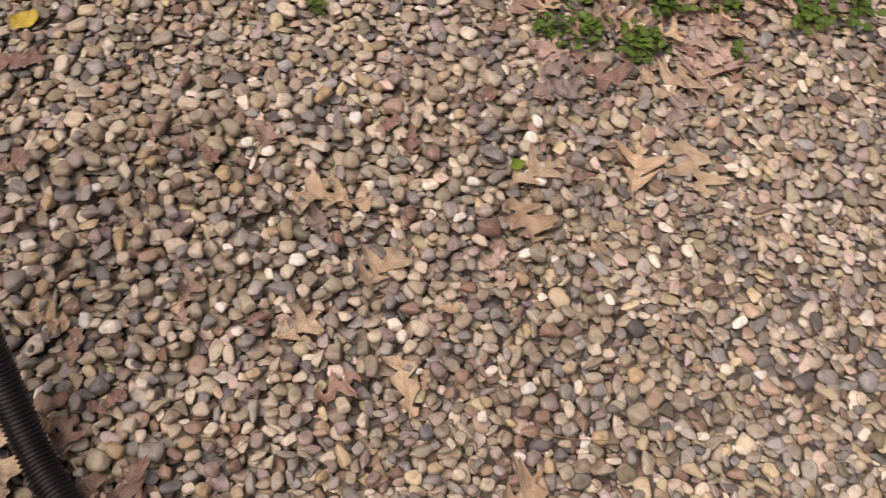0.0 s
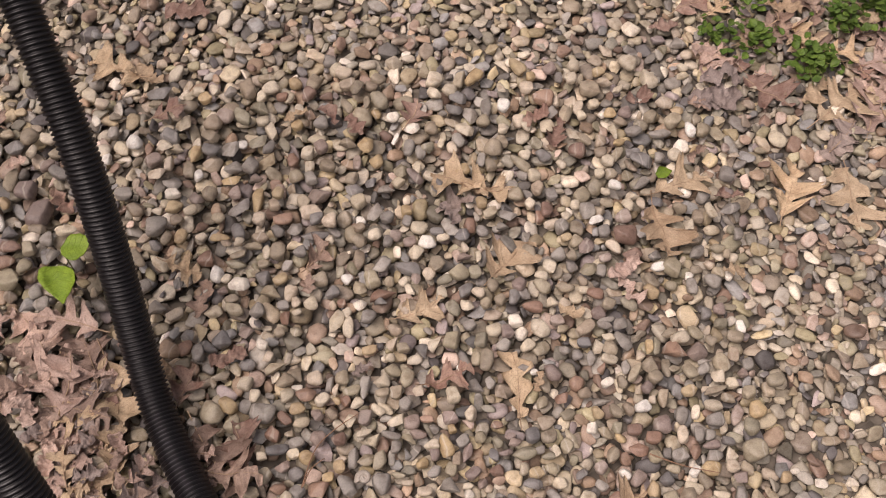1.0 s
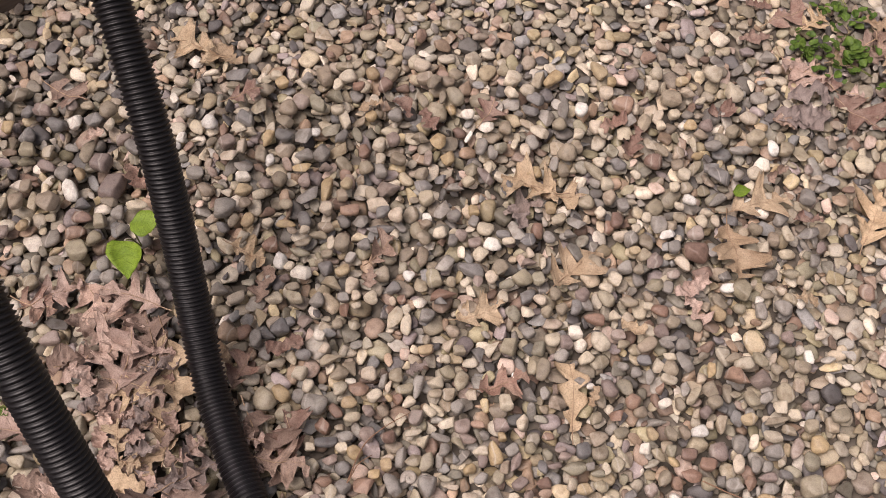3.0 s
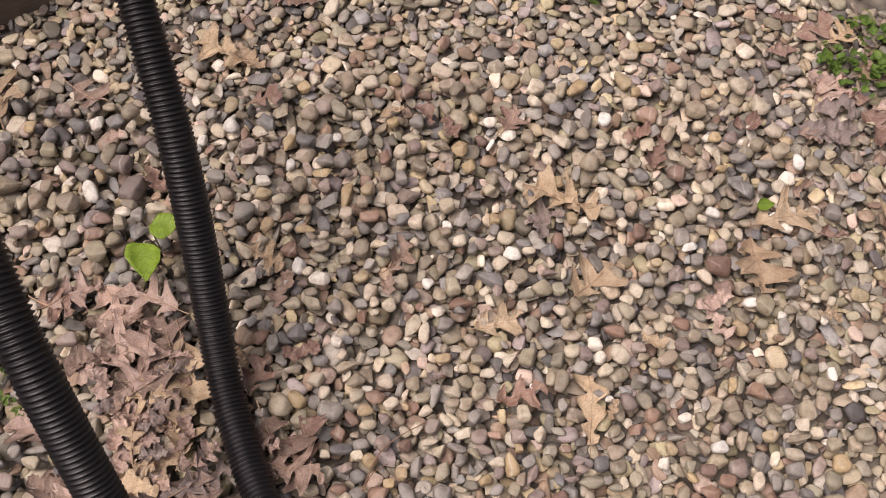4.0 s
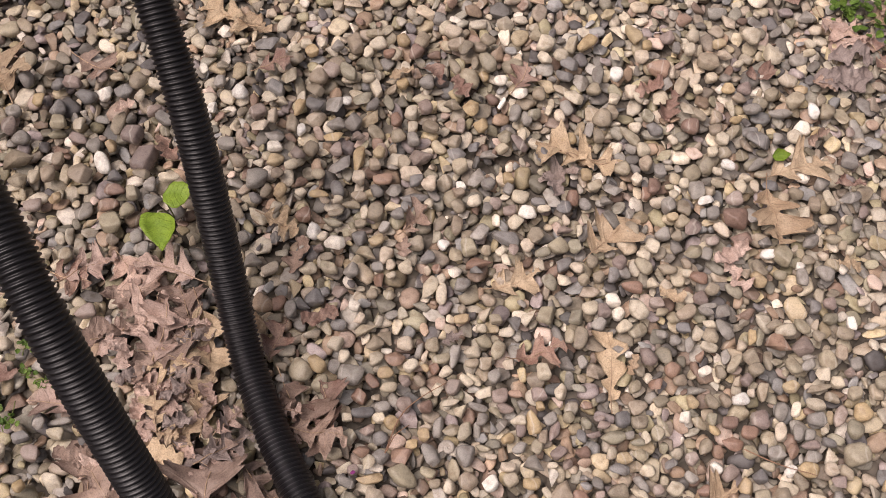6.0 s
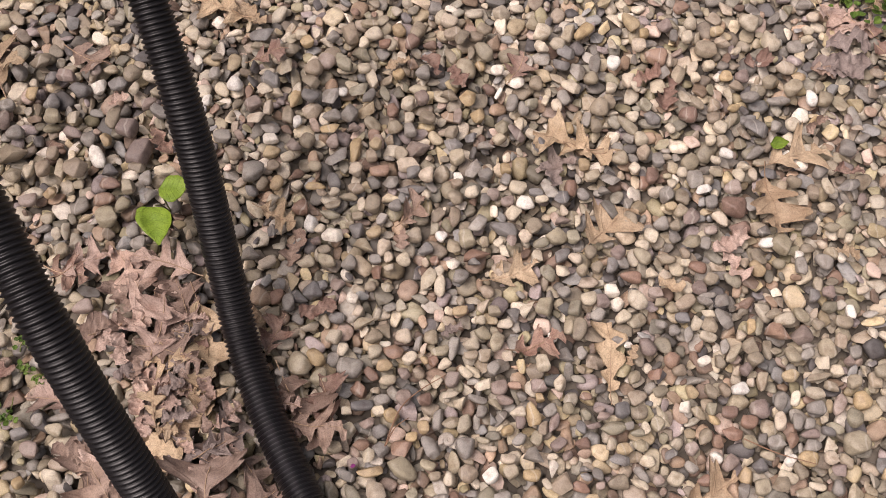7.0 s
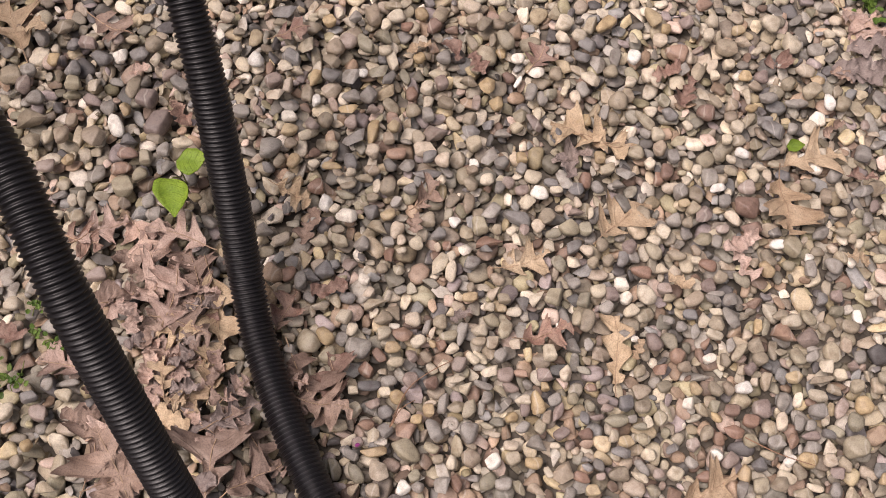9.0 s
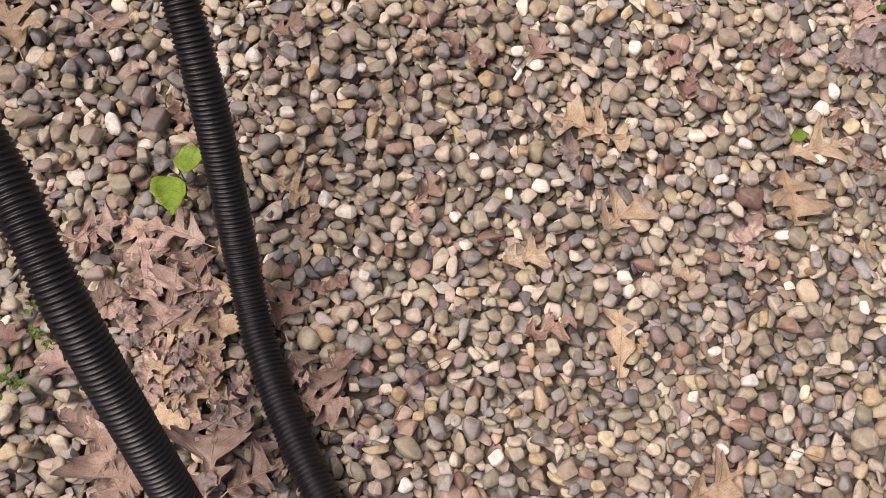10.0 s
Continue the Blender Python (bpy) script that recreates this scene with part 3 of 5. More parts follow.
stones("mauve_pebble", mauve_mat, 0, [
    (-0.348, 0.581, 25, 17, 16), (-0.362, 0.521, 19, 18, 6), (-0.008, 0.791, 23, 24, 7), (0.056, 0.721, 34, 27, -14), (-0.160, 0.648, 25, 27, 7),
    (-0.101, 0.653, 27, 21, 6), (-0.151, 0.629, 30, 17, 6), (-0.078, 0.599, 36, 15, 79), (-0.008, 0.613, 21, 13, -3), (-0.011, 0.624, 21, 12, 5),
    (-0.128, 0.597, 20, 18, 84), (-0.021, 0.598, 24, 11, 12), (-0.070, 0.569, 27, 18, 27), (-0.057, 0.554, 19, 15, 84), (0.073, 0.528, 19, 16, 9),
    (-0.012, 0.514, 17, 13, 7), (0.137, 0.823, 26, 26, 7), (0.073, 0.811, 26, 18, 7), (0.287, 0.756, 34, 29, 7),
])
stones("mauve_pebble", mauve_mat, 0, [
    (0.202, 0.696, 19, 20, -47), (0.338, 0.831, 21, 22, 5), (0.357, 0.722, 17, 16, 7), (0.221, 0.640, 30, 31, 6), (0.338, 0.655, 38, 19, 65),
    (0.290, 0.607, 28, 15, 6), (0.173, 0.559, 31, 22, 53), (0.120, 0.574, 24, 23, -2), (-0.877, 1.031, 36, 18, -19), (-0.862, 1.151, 21, 23, 5),
    (-0.788, 1.046, 37, 34, 74), (-0.759, 1.004, 59, 36, 74), (-0.922, 0.905, 30, 25, 8), (-0.911, 1.140, 40, 22, -10), (-0.999, 1.051, 38, 25, 92),
    (-0.765, 1.096, 31, 22, 31), (-0.827, 0.511, 32, 25, -4), (-0.797, 0.731, 35, 25, 18),
])
# mauve pebble, broken
stones("mauve_pebble", mauve_mat, 1, [
    (-0.416, 1.071, 24, 24, 7), (-0.512, 1.032, 27, 23, -56), (-0.309, 1.037, 41, 39, 29), (-0.150, 1.072, 39, 19, -44), (-0.415, 0.795, 26, 23, -25),
    (-0.151, 0.883, 25, 17, 95), (0.130, 0.943, 37, 27, 55), (0.328, 0.558, 24, 21, 5),
])
# rust pebble, worn
stones("rust_pebble", rust_mat, 0, [
    (-0.336, 1.243, 30, 25, 50), (-0.382, 1.238, 25, 20, 7), (-0.602, 1.136, 31, 17, 92), (-0.356, 1.106, 32, 23, 79), (-0.200, 1.160, 25, 22, 7),
    (0.079, 1.236, 40, 34, -18), (0.132, 1.128, 33, 30, -16), (-0.368, 0.995, 33, 23, 7), (-0.488, 0.920, 28, 28, 8), (-0.356, 0.819, 21, 24, 8),
    (-0.268, 0.845, 17, 15, 7), (-0.506, 0.768, 27, 23, 28), (-0.060, 0.981, 23, 29, 7), (0.057, 0.999, 21, 25, 8), (0.069, 1.011, 28, 30, 8),
    (0.034, 0.833, 35, 21, -10), (0.137, 0.854, 31, 20, -15), (-0.258, 0.681, 19, 16, -55), (-0.350, 0.656, 30, 18, -53),
])
stones("rust_pebble", rust_mat, 0, [
    (-0.364, 0.631, 28, 21, -35), (-0.268, 0.622, 24, 21, -15), (-0.354, 0.549, 28, 18, 27), (-0.214, 0.479, 29, 16, -54), (-0.136, 0.650, 24, 12, -2),
    (0.069, 0.680, 25, 20, 7), (-0.036, 0.574, 23, 18, -5), (-0.037, 0.509, 30, 16, -14), (0.135, 0.728, 20, 15, 81), (0.094, 0.705, 26, 25, -16),
    (0.174, 0.633, 29, 22, -4), (0.201, 0.620, 29, 24, -14), (0.264, 0.597, 28, 17, 80), (0.159, 0.591, 25, 19, -81), (0.137, 0.531, 23, 18, 7),
    (-0.797, 0.942, 37, 21, -2), (-0.801, 0.914, 37, 22, 16),
])
# rust pebble, broken
stones("rust_pebble", rust_mat, 1, [
    (-0.204, 0.853, 44, 25, 17), (0.198, 0.966, 46, 37, -27), (0.208, 0.930, 35, 26, 7), (-0.318, 0.691, 37, 24, -9), (-0.295, 0.547, 33, 30, -3),
    (0.253, 0.757, 39, 36, -15), (0.181, 0.601, 35, 21, -8),
])
# slate chip, worn
stones("slate_chip", slate_mat, 0, [
    (-0.564, 1.153, 40, 25, -27), (-0.495, 1.125, 31, 25, -27), (0.071, 1.117, 32, 24, 7), (-0.224, 1.068, 23, 21, 5), (0.227, 1.126, 32, 20, 7),
    (-0.570, 0.944, 26, 18, -11), (-0.439, 0.969, 34, 22, -64), (-0.314, 0.992, 28, 20, 19), (-0.394, 0.884, 26, 25, 88), (-0.526, 0.877, 24, 17, 73),
    (-0.504, 0.789, 26, 22, 7), (-0.114, 0.968, 27, 14, 0), (-0.072, 0.863, 33, 20, 33), (0.006, 0.853, 23, 27, 7), (-0.409, 0.739, 28, 19, -4),
    (-0.358, 0.608, 35, 19, 7), (-0.328, 0.571, 25, 21, 18), (0.018, 0.625, 28, 28, 8), (-0.039, 0.595, 22, 16, 85),
])
stones("slate_chip", slate_mat, 0, [
    (-0.032, 0.536, 17, 12, 7), (-0.030, 0.524, 21, 12, -14), (0.112, 0.771, 26, 17, -2), (0.314, 0.823, 22, 23, 8), (0.315, 0.611, 23, 14, -25),
    (0.216, 0.558, 23, 21, 7), (-0.885, 1.115, 38, 31, 18), (-0.846, 0.534, 28, 18, 27), (-0.621, 0.757, 21, 20, 8), (-0.555, 0.576, 33, 26, 27),
])
# slate chip, broken
stones("slate_chip", slate_mat, 1, [
    (-0.594, 1.245, 49, 28, 1), (-0.071, 1.241, 35, 27, -10), (-0.079, 1.219, 34, 21, -27), (-0.251, 1.049, 36, 25, -16), (-0.111, 1.055, 26, 28, 9),
    (0.241, 1.107, 45, 37, -28), (-0.311, 0.966, 55, 18, 10), (-0.285, 0.861, 26, 20, 18), (-0.453, 0.781, 32, 29, 18), (-0.473, 0.767, 37, 27, -5),
    (-0.440, 0.794, 23, 19, 7), (-0.073, 0.962, 30, 23, 28), (-0.163, 0.906, 47, 25, -21), (-0.207, 0.841, 21, 19, 5), (0.259, 1.029, 29, 23, -4),
    (-0.143, 0.761, 30, 26, -56), (0.016, 0.550, 32, 18, -4), (0.089, 0.564, 25, 14, 42), (-0.939, 1.138, 31, 27, -9),
])
stones("slate_chip", slate_mat, 1, [
    (-0.927, 1.087, 29, 31, 18), (-0.821, 1.129, 37, 29, 6), (-0.802, 0.966, 28, 28, 6),
])
# tan pebble, worn
stones("tan_pebble", tan_mat, 0, [
    (-0.595, 1.221, 36, 14, 2), (-0.440, 1.252, 51, 28, -65), (-0.410, 1.279, 35, 16, -5), (-0.327, 1.271, 45, 25, 70), (-0.496, 1.181, 34, 31, 7),
    (-0.468, 1.212, 33, 21, -31), (-0.529, 1.088, 36, 21, 87), (-0.491, 1.042, 28, 27, -15), (-0.349, 1.077, 28, 25, 6), (-0.298, 1.095, 34, 23, -37),
    (-0.336, 1.027, 30, 23, -48), (-0.382, 1.018, 22, 21, 8), (-0.610, 1.012, 33, 27, 5), (-0.264, 1.266, 37, 23, 19), (-0.226, 1.259, 25, 23, -5),
    (-0.249, 1.248, 38, 25, 70), (-0.214, 1.279, 29, 26, -29), (-0.266, 1.215, 36, 18, -58), (-0.232, 1.225, 34, 15, 82),
])
stones("tan_pebble", tan_mat, 0, [
    (-0.241, 1.189, 41, 38, -16), (-0.120, 1.177, 25, 27, 7), (-0.068, 1.287, 42, 20, 76), (-0.028, 1.192, 27, 24, 6), (-0.263, 1.139, 32, 25, -16),
    (-0.019, 1.099, 21, 24, 5), (-0.013, 1.131, 34, 33, -28), (0.003, 1.149, 22, 26, 5), (-0.256, 1.073, 27, 21, 68), (-0.177, 1.065, 25, 18, 34),
    (0.168, 1.262, 42, 30, -4), (0.271, 1.203, 29, 27, 8), (0.308, 1.191, 38, 27, 28), (0.358, 1.172, 32, 28, 7), (0.215, 1.194, 28, 17, -27),
    (0.145, 1.153, 35, 18, -44), (0.174, 1.148, 26, 26, 7), (0.171, 1.124, 22, 26, 8), (0.202, 1.124, 39, 17, 55),
])
stones("tan_pebble", tan_mat, 0, [
    (0.188, 1.085, 26, 21, 7), (0.351, 1.196, 30, 18, 62), (0.417, 1.297, 29, 21, -49), (-0.540, 0.993, 24, 19, 17), (-0.555, 0.961, 30, 17, 67),
    (-0.472, 0.991, 25, 18, -5), (-0.400, 0.958, 32, 20, -9), (-0.455, 0.945, 23, 13, -25), (-0.437, 0.929, 26, 14, 13), (-0.371, 0.929, 33, 28, 70),
    (-0.396, 0.912, 23, 18, 7), (-0.598, 0.920, 44, 21, -54), (-0.441, 0.849, 25, 17, 7), (-0.379, 0.858, 34, 25, -15), (-0.304, 0.880, 28, 27, 8),
    (-0.364, 0.795, 21, 17, 28), (-0.242, 1.022, 32, 31, -16), (-0.242, 0.977, 21, 16, 8), (-0.244, 0.952, 27, 26, 6),
])
stones("tan_pebble", tan_mat, 0, [
    (-0.028, 1.003, 30, 20, 21), (0.019, 1.039, 29, 25, -4), (0.059, 1.054, 27, 29, 6), (-0.242, 0.920, 40, 20, 87), (-0.227, 0.909, 23, 21, 7),
    (-0.117, 0.907, 30, 28, -57), (-0.193, 0.878, 18, 19, 6), (-0.028, 0.872, 27, 21, 84), (-0.015, 0.848, 23, 22, 5), (0.034, 0.931, 29, 25, 84),
    (-0.039, 0.839, 22, 21, 8), (0.160, 1.011, 24, 23, -38), (0.117, 0.976, 32, 25, 83), (0.114, 0.952, 26, 22, 47), (0.274, 0.961, 26, 20, 36),
    (0.312, 0.957, 25, 20, 23), (0.310, 0.900, 24, 17, -5), (0.232, 0.880, 30, 21, -62), (0.119, 0.881, 19, 21, 6),
])
stones("tan_pebble", tan_mat, 0, [
    (0.088, 0.868, 34, 19, 7), (0.103, 0.923, 18, 20, 6), (0.327, 0.999, 24, 25, -17), (0.296, 1.015, 27, 25, 28), (0.363, 0.929, 20, 15, 81),
    (0.344, 0.893, 25, 17, -34), (-0.264, 0.717, 24, 25, 5), (-0.323, 0.646, 29, 16, 14), (-0.280, 0.660, 22, 20, 5), (-0.487, 0.667, 21, 16, -17),
    (-0.340, 0.629, 17, 15, 3), (-0.391, 0.543, 32, 21, -13), (-0.246, 0.512, 20, 16, 9), (-0.198, 0.519, 31, 27, -25), (-0.330, 0.456, 24, 22, 5),
    (-0.398, 0.567, 21, 17, 28), (-0.171, 0.764, 23, 17, 7), (-0.186, 0.795, 27, 22, 6), (-0.223, 0.782, 16, 19, 7),
])
stones("tan_pebble", tan_mat, 0, [
    (-0.183, 0.696, 24, 22, 88), (-0.204, 0.693, 22, 16, 8), (-0.045, 0.743, 36, 25, 74), (-0.060, 0.746, 24, 19, 85), (0.044, 0.622, 25, 24, 5),
    (-0.094, 0.591, 26, 15, 83), (0.015, 0.521, 32, 24, 7), (-0.136, 0.524, 28, 25, -13), (0.114, 0.796, 33, 24, 31), (0.155, 0.838, 24, 24, -28),
    (0.079, 0.796, 25, 14, 12), (0.105, 0.689, 23, 19, 20), (0.164, 0.707, 21, 22, -14), (0.185, 0.720, 37, 15, 54), (0.313, 0.775, 20, 18, -49),
    (0.248, 0.788, 28, 16, 17), (0.217, 0.713, 25, 23, 7), (0.189, 0.695, 19, 11, 81), (0.227, 0.682, 31, 19, 81),
])
stones("tan_pebble", tan_mat, 0, [
    (0.306, 0.692, 45, 12, 12), (0.324, 0.734, 38, 25, -72), (0.343, 0.747, 28, 20, 77), (0.355, 0.784, 27, 24, -15), (0.328, 0.680, 26, 14, -21),
    (0.361, 0.688, 25, 26, -27), (0.151, 0.659, 30, 19, -57), (0.169, 0.664, 21, 23, 8), (0.131, 0.629, 29, 14, -46), (0.339, 0.570, 26, 16, -37),
    (0.271, 0.554, 28, 19, -60), (0.138, 0.591, 29, 19, 76), (0.278, 0.523, 31, 18, 6), (-0.949, 1.074, 31, 18, -59), (-0.841, 1.159, 26, 17, 7),
    (-0.816, 1.068, 52, 22, 86), (-0.886, 0.965, 43, 17, 95), (-0.903, 0.993, 27, 19, 96), (-0.957, 0.947, 36, 26, 13),
])
stones("tan_pebble", tan_mat, 0, [
    (-0.910, 0.960, 28, 28, 30), (-0.758, 0.971, 30, 22, -4), (-0.693, 0.958, 38, 20, -53), (-0.671, 0.927, 23, 19, -13), (-0.960, 1.162, 41, 24, 20),
    (-0.800, 1.147, 31, 32, -25), (-1.022, 1.065, 45, 31, 8), (-0.857, 0.546, 17, 25, 73), (-0.779, 0.439, 34, 22, 83), (-0.837, 0.440, 22, 22, 8),
    (-0.787, 0.406, 31, 24, 15), (-0.850, 0.821, 26, 26, 7), (-0.684, 0.845, 21, 19, 5),
])
# tan pebble, broken
stones("tan_pebble", tan_mat, 1, [
    (-0.546, 1.220, 40, 29, -16), (-0.544, 1.179, 34, 29, 30), (-0.498, 1.153, 34, 29, -26), (0.118, 1.210, 54, 23, 74), (-0.415, 0.945, 33, 14, -2),
    (-0.241, 0.871, 34, 22, -56), (-0.367, 0.735, 38, 20, 33), (-0.352, 0.712, 30, 21, 27), (-0.226, 0.591, 30, 19, 15), (-0.358, 0.455, 23, 18, 67),
    (-0.064, 0.512, 35, 28, 44), (-0.101, 0.484, 29, 19, -4), (0.153, 0.764, 28, 27, 27), (0.211, 0.734, 27, 26, 36), (0.242, 0.531, 31, 22, 25),
    (-0.858, 0.963, 40, 40, -14), (-0.967, 0.985, 54, 43, 24),
])
# white pebble, worn
stones("white_pebble", white_mat, 0, [
    (-0.626, 1.140, 31, 27, -36), (-0.443, 1.138, 16, 19, 7), (-0.513, 1.079, 17, 23, 7), (-0.550, 1.042, 30, 19, 8), (-0.187, 1.197, 27, 19, 6),
    (-0.153, 1.174, 35, 24, 12), (0.006, 1.222, 27, 27, 66), (-0.184, 1.151, 28, 9, 60), (0.186, 1.212, 16, 16, 7), (0.335, 1.170, 32, 20, -79),
    (0.318, 1.138, 30, 26, -23), (-0.468, 0.893, 31, 25, -53), (-0.430, 0.872, 36, 27, 6), (-0.262, 0.885, 20, 19, -37), (-0.239, 0.841, 26, 21, -13),
    (-0.240, 0.993, 18, 16, 6), (-0.130, 0.950, 32, 24, -11), (0.152, 0.991, 30, 18, 27), (0.189, 1.056, 26, 17, -39),
])
stones("white_pebble", white_mat, 0, [
    (0.290, 1.068, 17, 12, 7), (0.245, 0.903, 27, 17, 6), (0.296, 0.890, 18, 14, 6), (0.360, 0.890, 24, 15, -83), (-0.387, 0.767, 24, 19, -55),
    (-0.334, 0.707, 17, 12, -7), (-0.290, 0.465, 23, 22, 45), (-0.168, 0.515, 28, 24, 35), (0.006, 0.809, 26, 22, 7), (0.016, 0.791, 26, 24, 7),
    (-0.085, 0.729, 19, 20, 6), (0.030, 0.724, 16, 9, 7), (-0.079, 0.534, 27, 20, -77), (0.142, 0.706, 23, 16, 20), (0.368, 0.802, 26, 17, -88),
    (0.192, 0.666, 29, 20, 16), (0.110, 0.635, 21, 18, 82), (0.259, 0.567, 22, 15, 36), (0.152, 0.563, 20, 19, 6),
])
stones("white_pebble", white_mat, 0, [
    (-0.830, 0.991, 47, 25, -61), (-0.696, 1.186, 22, 15, -54), (-0.670, 1.113, 23, 16, 83),
])
# white pebble, broken
stones("white_pebble", white_mat, 1, [
    (-0.856, 1.126, 27, 31, 8),
])

lower = scatter(4200, 0.0135, 0.28, 4)
upper = scatter(5600, 0.0122, 0.26, 8)
placed = []
for x, y, a, b, c, turn, mat, word, angular in chosen:
    z = landing(x, y, a, b, c, turn, 0.66) + 0.011
    placed.append((x, y, a, b, c, turn, z, mat, word, angular))
chosen = []
for x, y, a, b, c, turn, z, mat, word, angular in placed:
    slope = settle(x, y, a, b, c, turn, z)
    chosen.append((stone_pose(x, y, z, turn, (slope[0] * 0.3, slope[1] * 0.3), 0.08), (a, b, c), mat, word, angular, (x, y, z, turn)))
for m, (a, b, c), mat, word, angular, (x, y, z, turn) in chosen:
    settle(x, y, a, b, c, turn, z, wall=0.03)
upper += scatter(900, 0.0118, 0.25, 10)
small = scatter(350, 0.0082, 0.22, 9)
for m, (a, b, c), mat, word, angular, (x, y, z, turn) in chosen:
    i0, i1, j0, j1, d = footprint(x, y, a, b, turn)
    cap = z + c * np.sqrt(np.maximum(1 - d, 0))
    block = heights[i0:i1, j0:j1]
    block[d < 1] = np.minimum(block[d < 1], cap[d < 1] + 0.002)
tops = np.array([heights[int((x - X0) / CELL), int((y - Y0) / CELL)] for x, y in ((rng.uniform(-0.8, 0.6), rng.uniform(0.5, 1.4)) for _ in range(3000))])
LIFT = -float(np.mean(tops))
heights += LIFT


def soft_heights():
    """The stones' tops as a sheet of cloth would lie on them."""
    h = heights.copy()
    for _ in range(3):
        for ax in (0, 1):
            h = np.maximum(h, np.maximum(np.roll(h, 1, ax), np.roll(h, -1, ax)))
    for _ in range(10):
        for ax in (0, 1):
            h = 0.5 * h + 0.25 * (np.roll(h, 1, ax) + np.roll(h, -1, ax))
    return h


cloth = soft_heights()


def rest(x, y):
    i, j = int((x - X0) / CELL), int((y - Y0) / CELL)
    return float(cloth[min(max(i, 0), NX - 1), min(max(j, 0), NY - 1)])


# ---- stone shapes ----
def stone_shape(seed, level, angular):
    r = random.Random(seed)
    bm = bmesh.new()
    if angular:
        for _ in range(r.randint(10, 15)):
            d = Vector((r.gauss(0, 1), r.gauss(0, 1), r.gauss(0, 0.8))).normalized()
            bm.verts.new(Vector((d.x, d.y, d.z * 1.1)) * r.uniform(0.82, 1.12))
        hull = bmesh.ops.convex_hull(bm, input=bm.verts[:])
        bmesh.ops.delete(bm, geom=[v for v in bm.verts if not v.link_faces], context="VERTS")
        bmesh.ops.dissolve_limit(bm, angle_limit=radians(14), verts=bm.verts[:], edges=bm.edges[:])
        bmesh.ops.bevel(bm, geom=bm.edges[:], offset=0.15, segments=2, profile=0.5, affect="EDGES", clamp_overlap=True)
        return finished_stone(bm)
    bmesh.ops.create_cube(bm, size=2)
    bmesh.ops.subdivide_edges(bm, edges=bm.edges[:], cuts=level, use_grid_fill=True)
    off = Vector((r.uniform(0, 50), r.uniform(0, 50), r.uniform(0, 50)))
    cuts = []
    for _ in range(r.randint(3, 6)):
        way = Vector((r.gauss(0, 1), r.gauss(0, 1), r.gauss(0, 0.5))).normalized()
        cuts.append((way, r.uniform(0.58, 0.88)))
    cuts.append((Vector((r.gauss(0, 0.3), r.gauss(0, 0.3), 1)).normalized(), r.uniform(0.6, 0.85)))
    power = r.uniform(2.1, 2.9)
    for v in bm.verts:
        d = v.co.normalized()
        k = (abs(d.x) ** power + abs(d.y) ** power + abs(d.z) ** power) ** (-1 / power)
        q = d * k * (1 + 0.24 * noise.noise(d * 1.1 + off) + 0.045 * noise.noise(d * 3 + off))
        for way, at in cuts:
            over = q.dot(way) - at
            if over > 0:
                q -= way * over * 0.88
        v.co = q
    return finished_stone(bm)


def finished_stone(bm):
    """The shape scaled to one metre each way from its middle, in triangles."""
    bmesh.ops.triangulate(bm, faces=bm.faces[:])
    size = [max(abs(v.co[k]) for v in bm.verts) for k in range(3)]
    for v in bm.verts:
        v.co = Vector(v.co[k] / size[k] for k in range(3))
    me = bpy.data.meshes.new("pebble")
    bm.to_mesh(me)
    bm.free()
    me.shade_smooth()
    return me


fine_shapes = [stone_shape(100 + i, 3, i % 4 == 3 or i % 8 == 2) for i in range(64)]
rough_shapes = [stone_shape(300 + i, 2, i % 4 == 3) for i in range(12)]


def arrays(me):
    v = np.empty(len(me.vertices) * 3)
    me.vertices.foreach_get("co", v)
    return v.reshape(-1, 3), np.array([p.vertices[:] for p in me.polygons])


def heap(name, stones, shapes, mat):
    """Many loose stones as one mesh."""
    data = [arrays(s) for s in shapes]
    verts, faces, count = [], [], 0
    for m, (a, b, c), z in stones:
        v, f = data[int(rng.integers(len(data)))]
        q = np.array((m @ Matrix.Diagonal((a, b, c, 1))).to_4x4())
        verts.append(v @ q[:3, :3].T + q[:3, 3] + (0, 0, LIFT))
        faces.append(f + count)
        count += len(v)
    verts, faces = np.concatenate(verts), np.concatenate(faces)
    me = bpy.data.meshes.new(name)
    me.vertices.add(len(verts))
    me.vertices.foreach_set("co", verts.ravel())
    me.loops.add(faces.size)
    me.loops.foreach_set("vertex_index", faces.ravel().astype(np.int32))
    me.polygons.add(len(faces))
    me.polygons.foreach_set("loop_start", np.arange(0, faces.size, 3, dtype=np.int32))
    me.materials.append(mat)
    me.update(calc_edges=True)
    me.shade_smooth()
    return me


# ---- ground ----
def ground_sheet():
    """One sheet to the horizon, finely waved where the stones lie."""
    xs = np.concatenate([[-600, -60, -8, -3], np.linspace(-1.6, 1.6, 65), [3, 8, 60, 600]])
    ys = np.concatenate([[-600, -60, -8, -1], np.linspace(0.0, 2.0, 41), [3, 8, 60, 600]])
    verts = []
    for x in xs:
        for y in ys:
            near = inside(x, y)
            verts.append((x, y, (LIFT - 0.002 if near else -0.008) + 0.004 * noise.noise(Vector((x * 6, y * 6, 0)))))
    n = len(ys)
    faces = [(i * n + j, (i + 1) * n + j, (i + 1) * n + j + 1, i * n + j + 1) for i in range(len(xs) - 1) for j in range(n - 1)]
    return mesh_from("ground", verts, faces, soil_mat)


ground = tagged(new("ground", ground_sheet()), "gravel bed of mixed tan, grey and brown river pebbles", "ground", kind="structure")


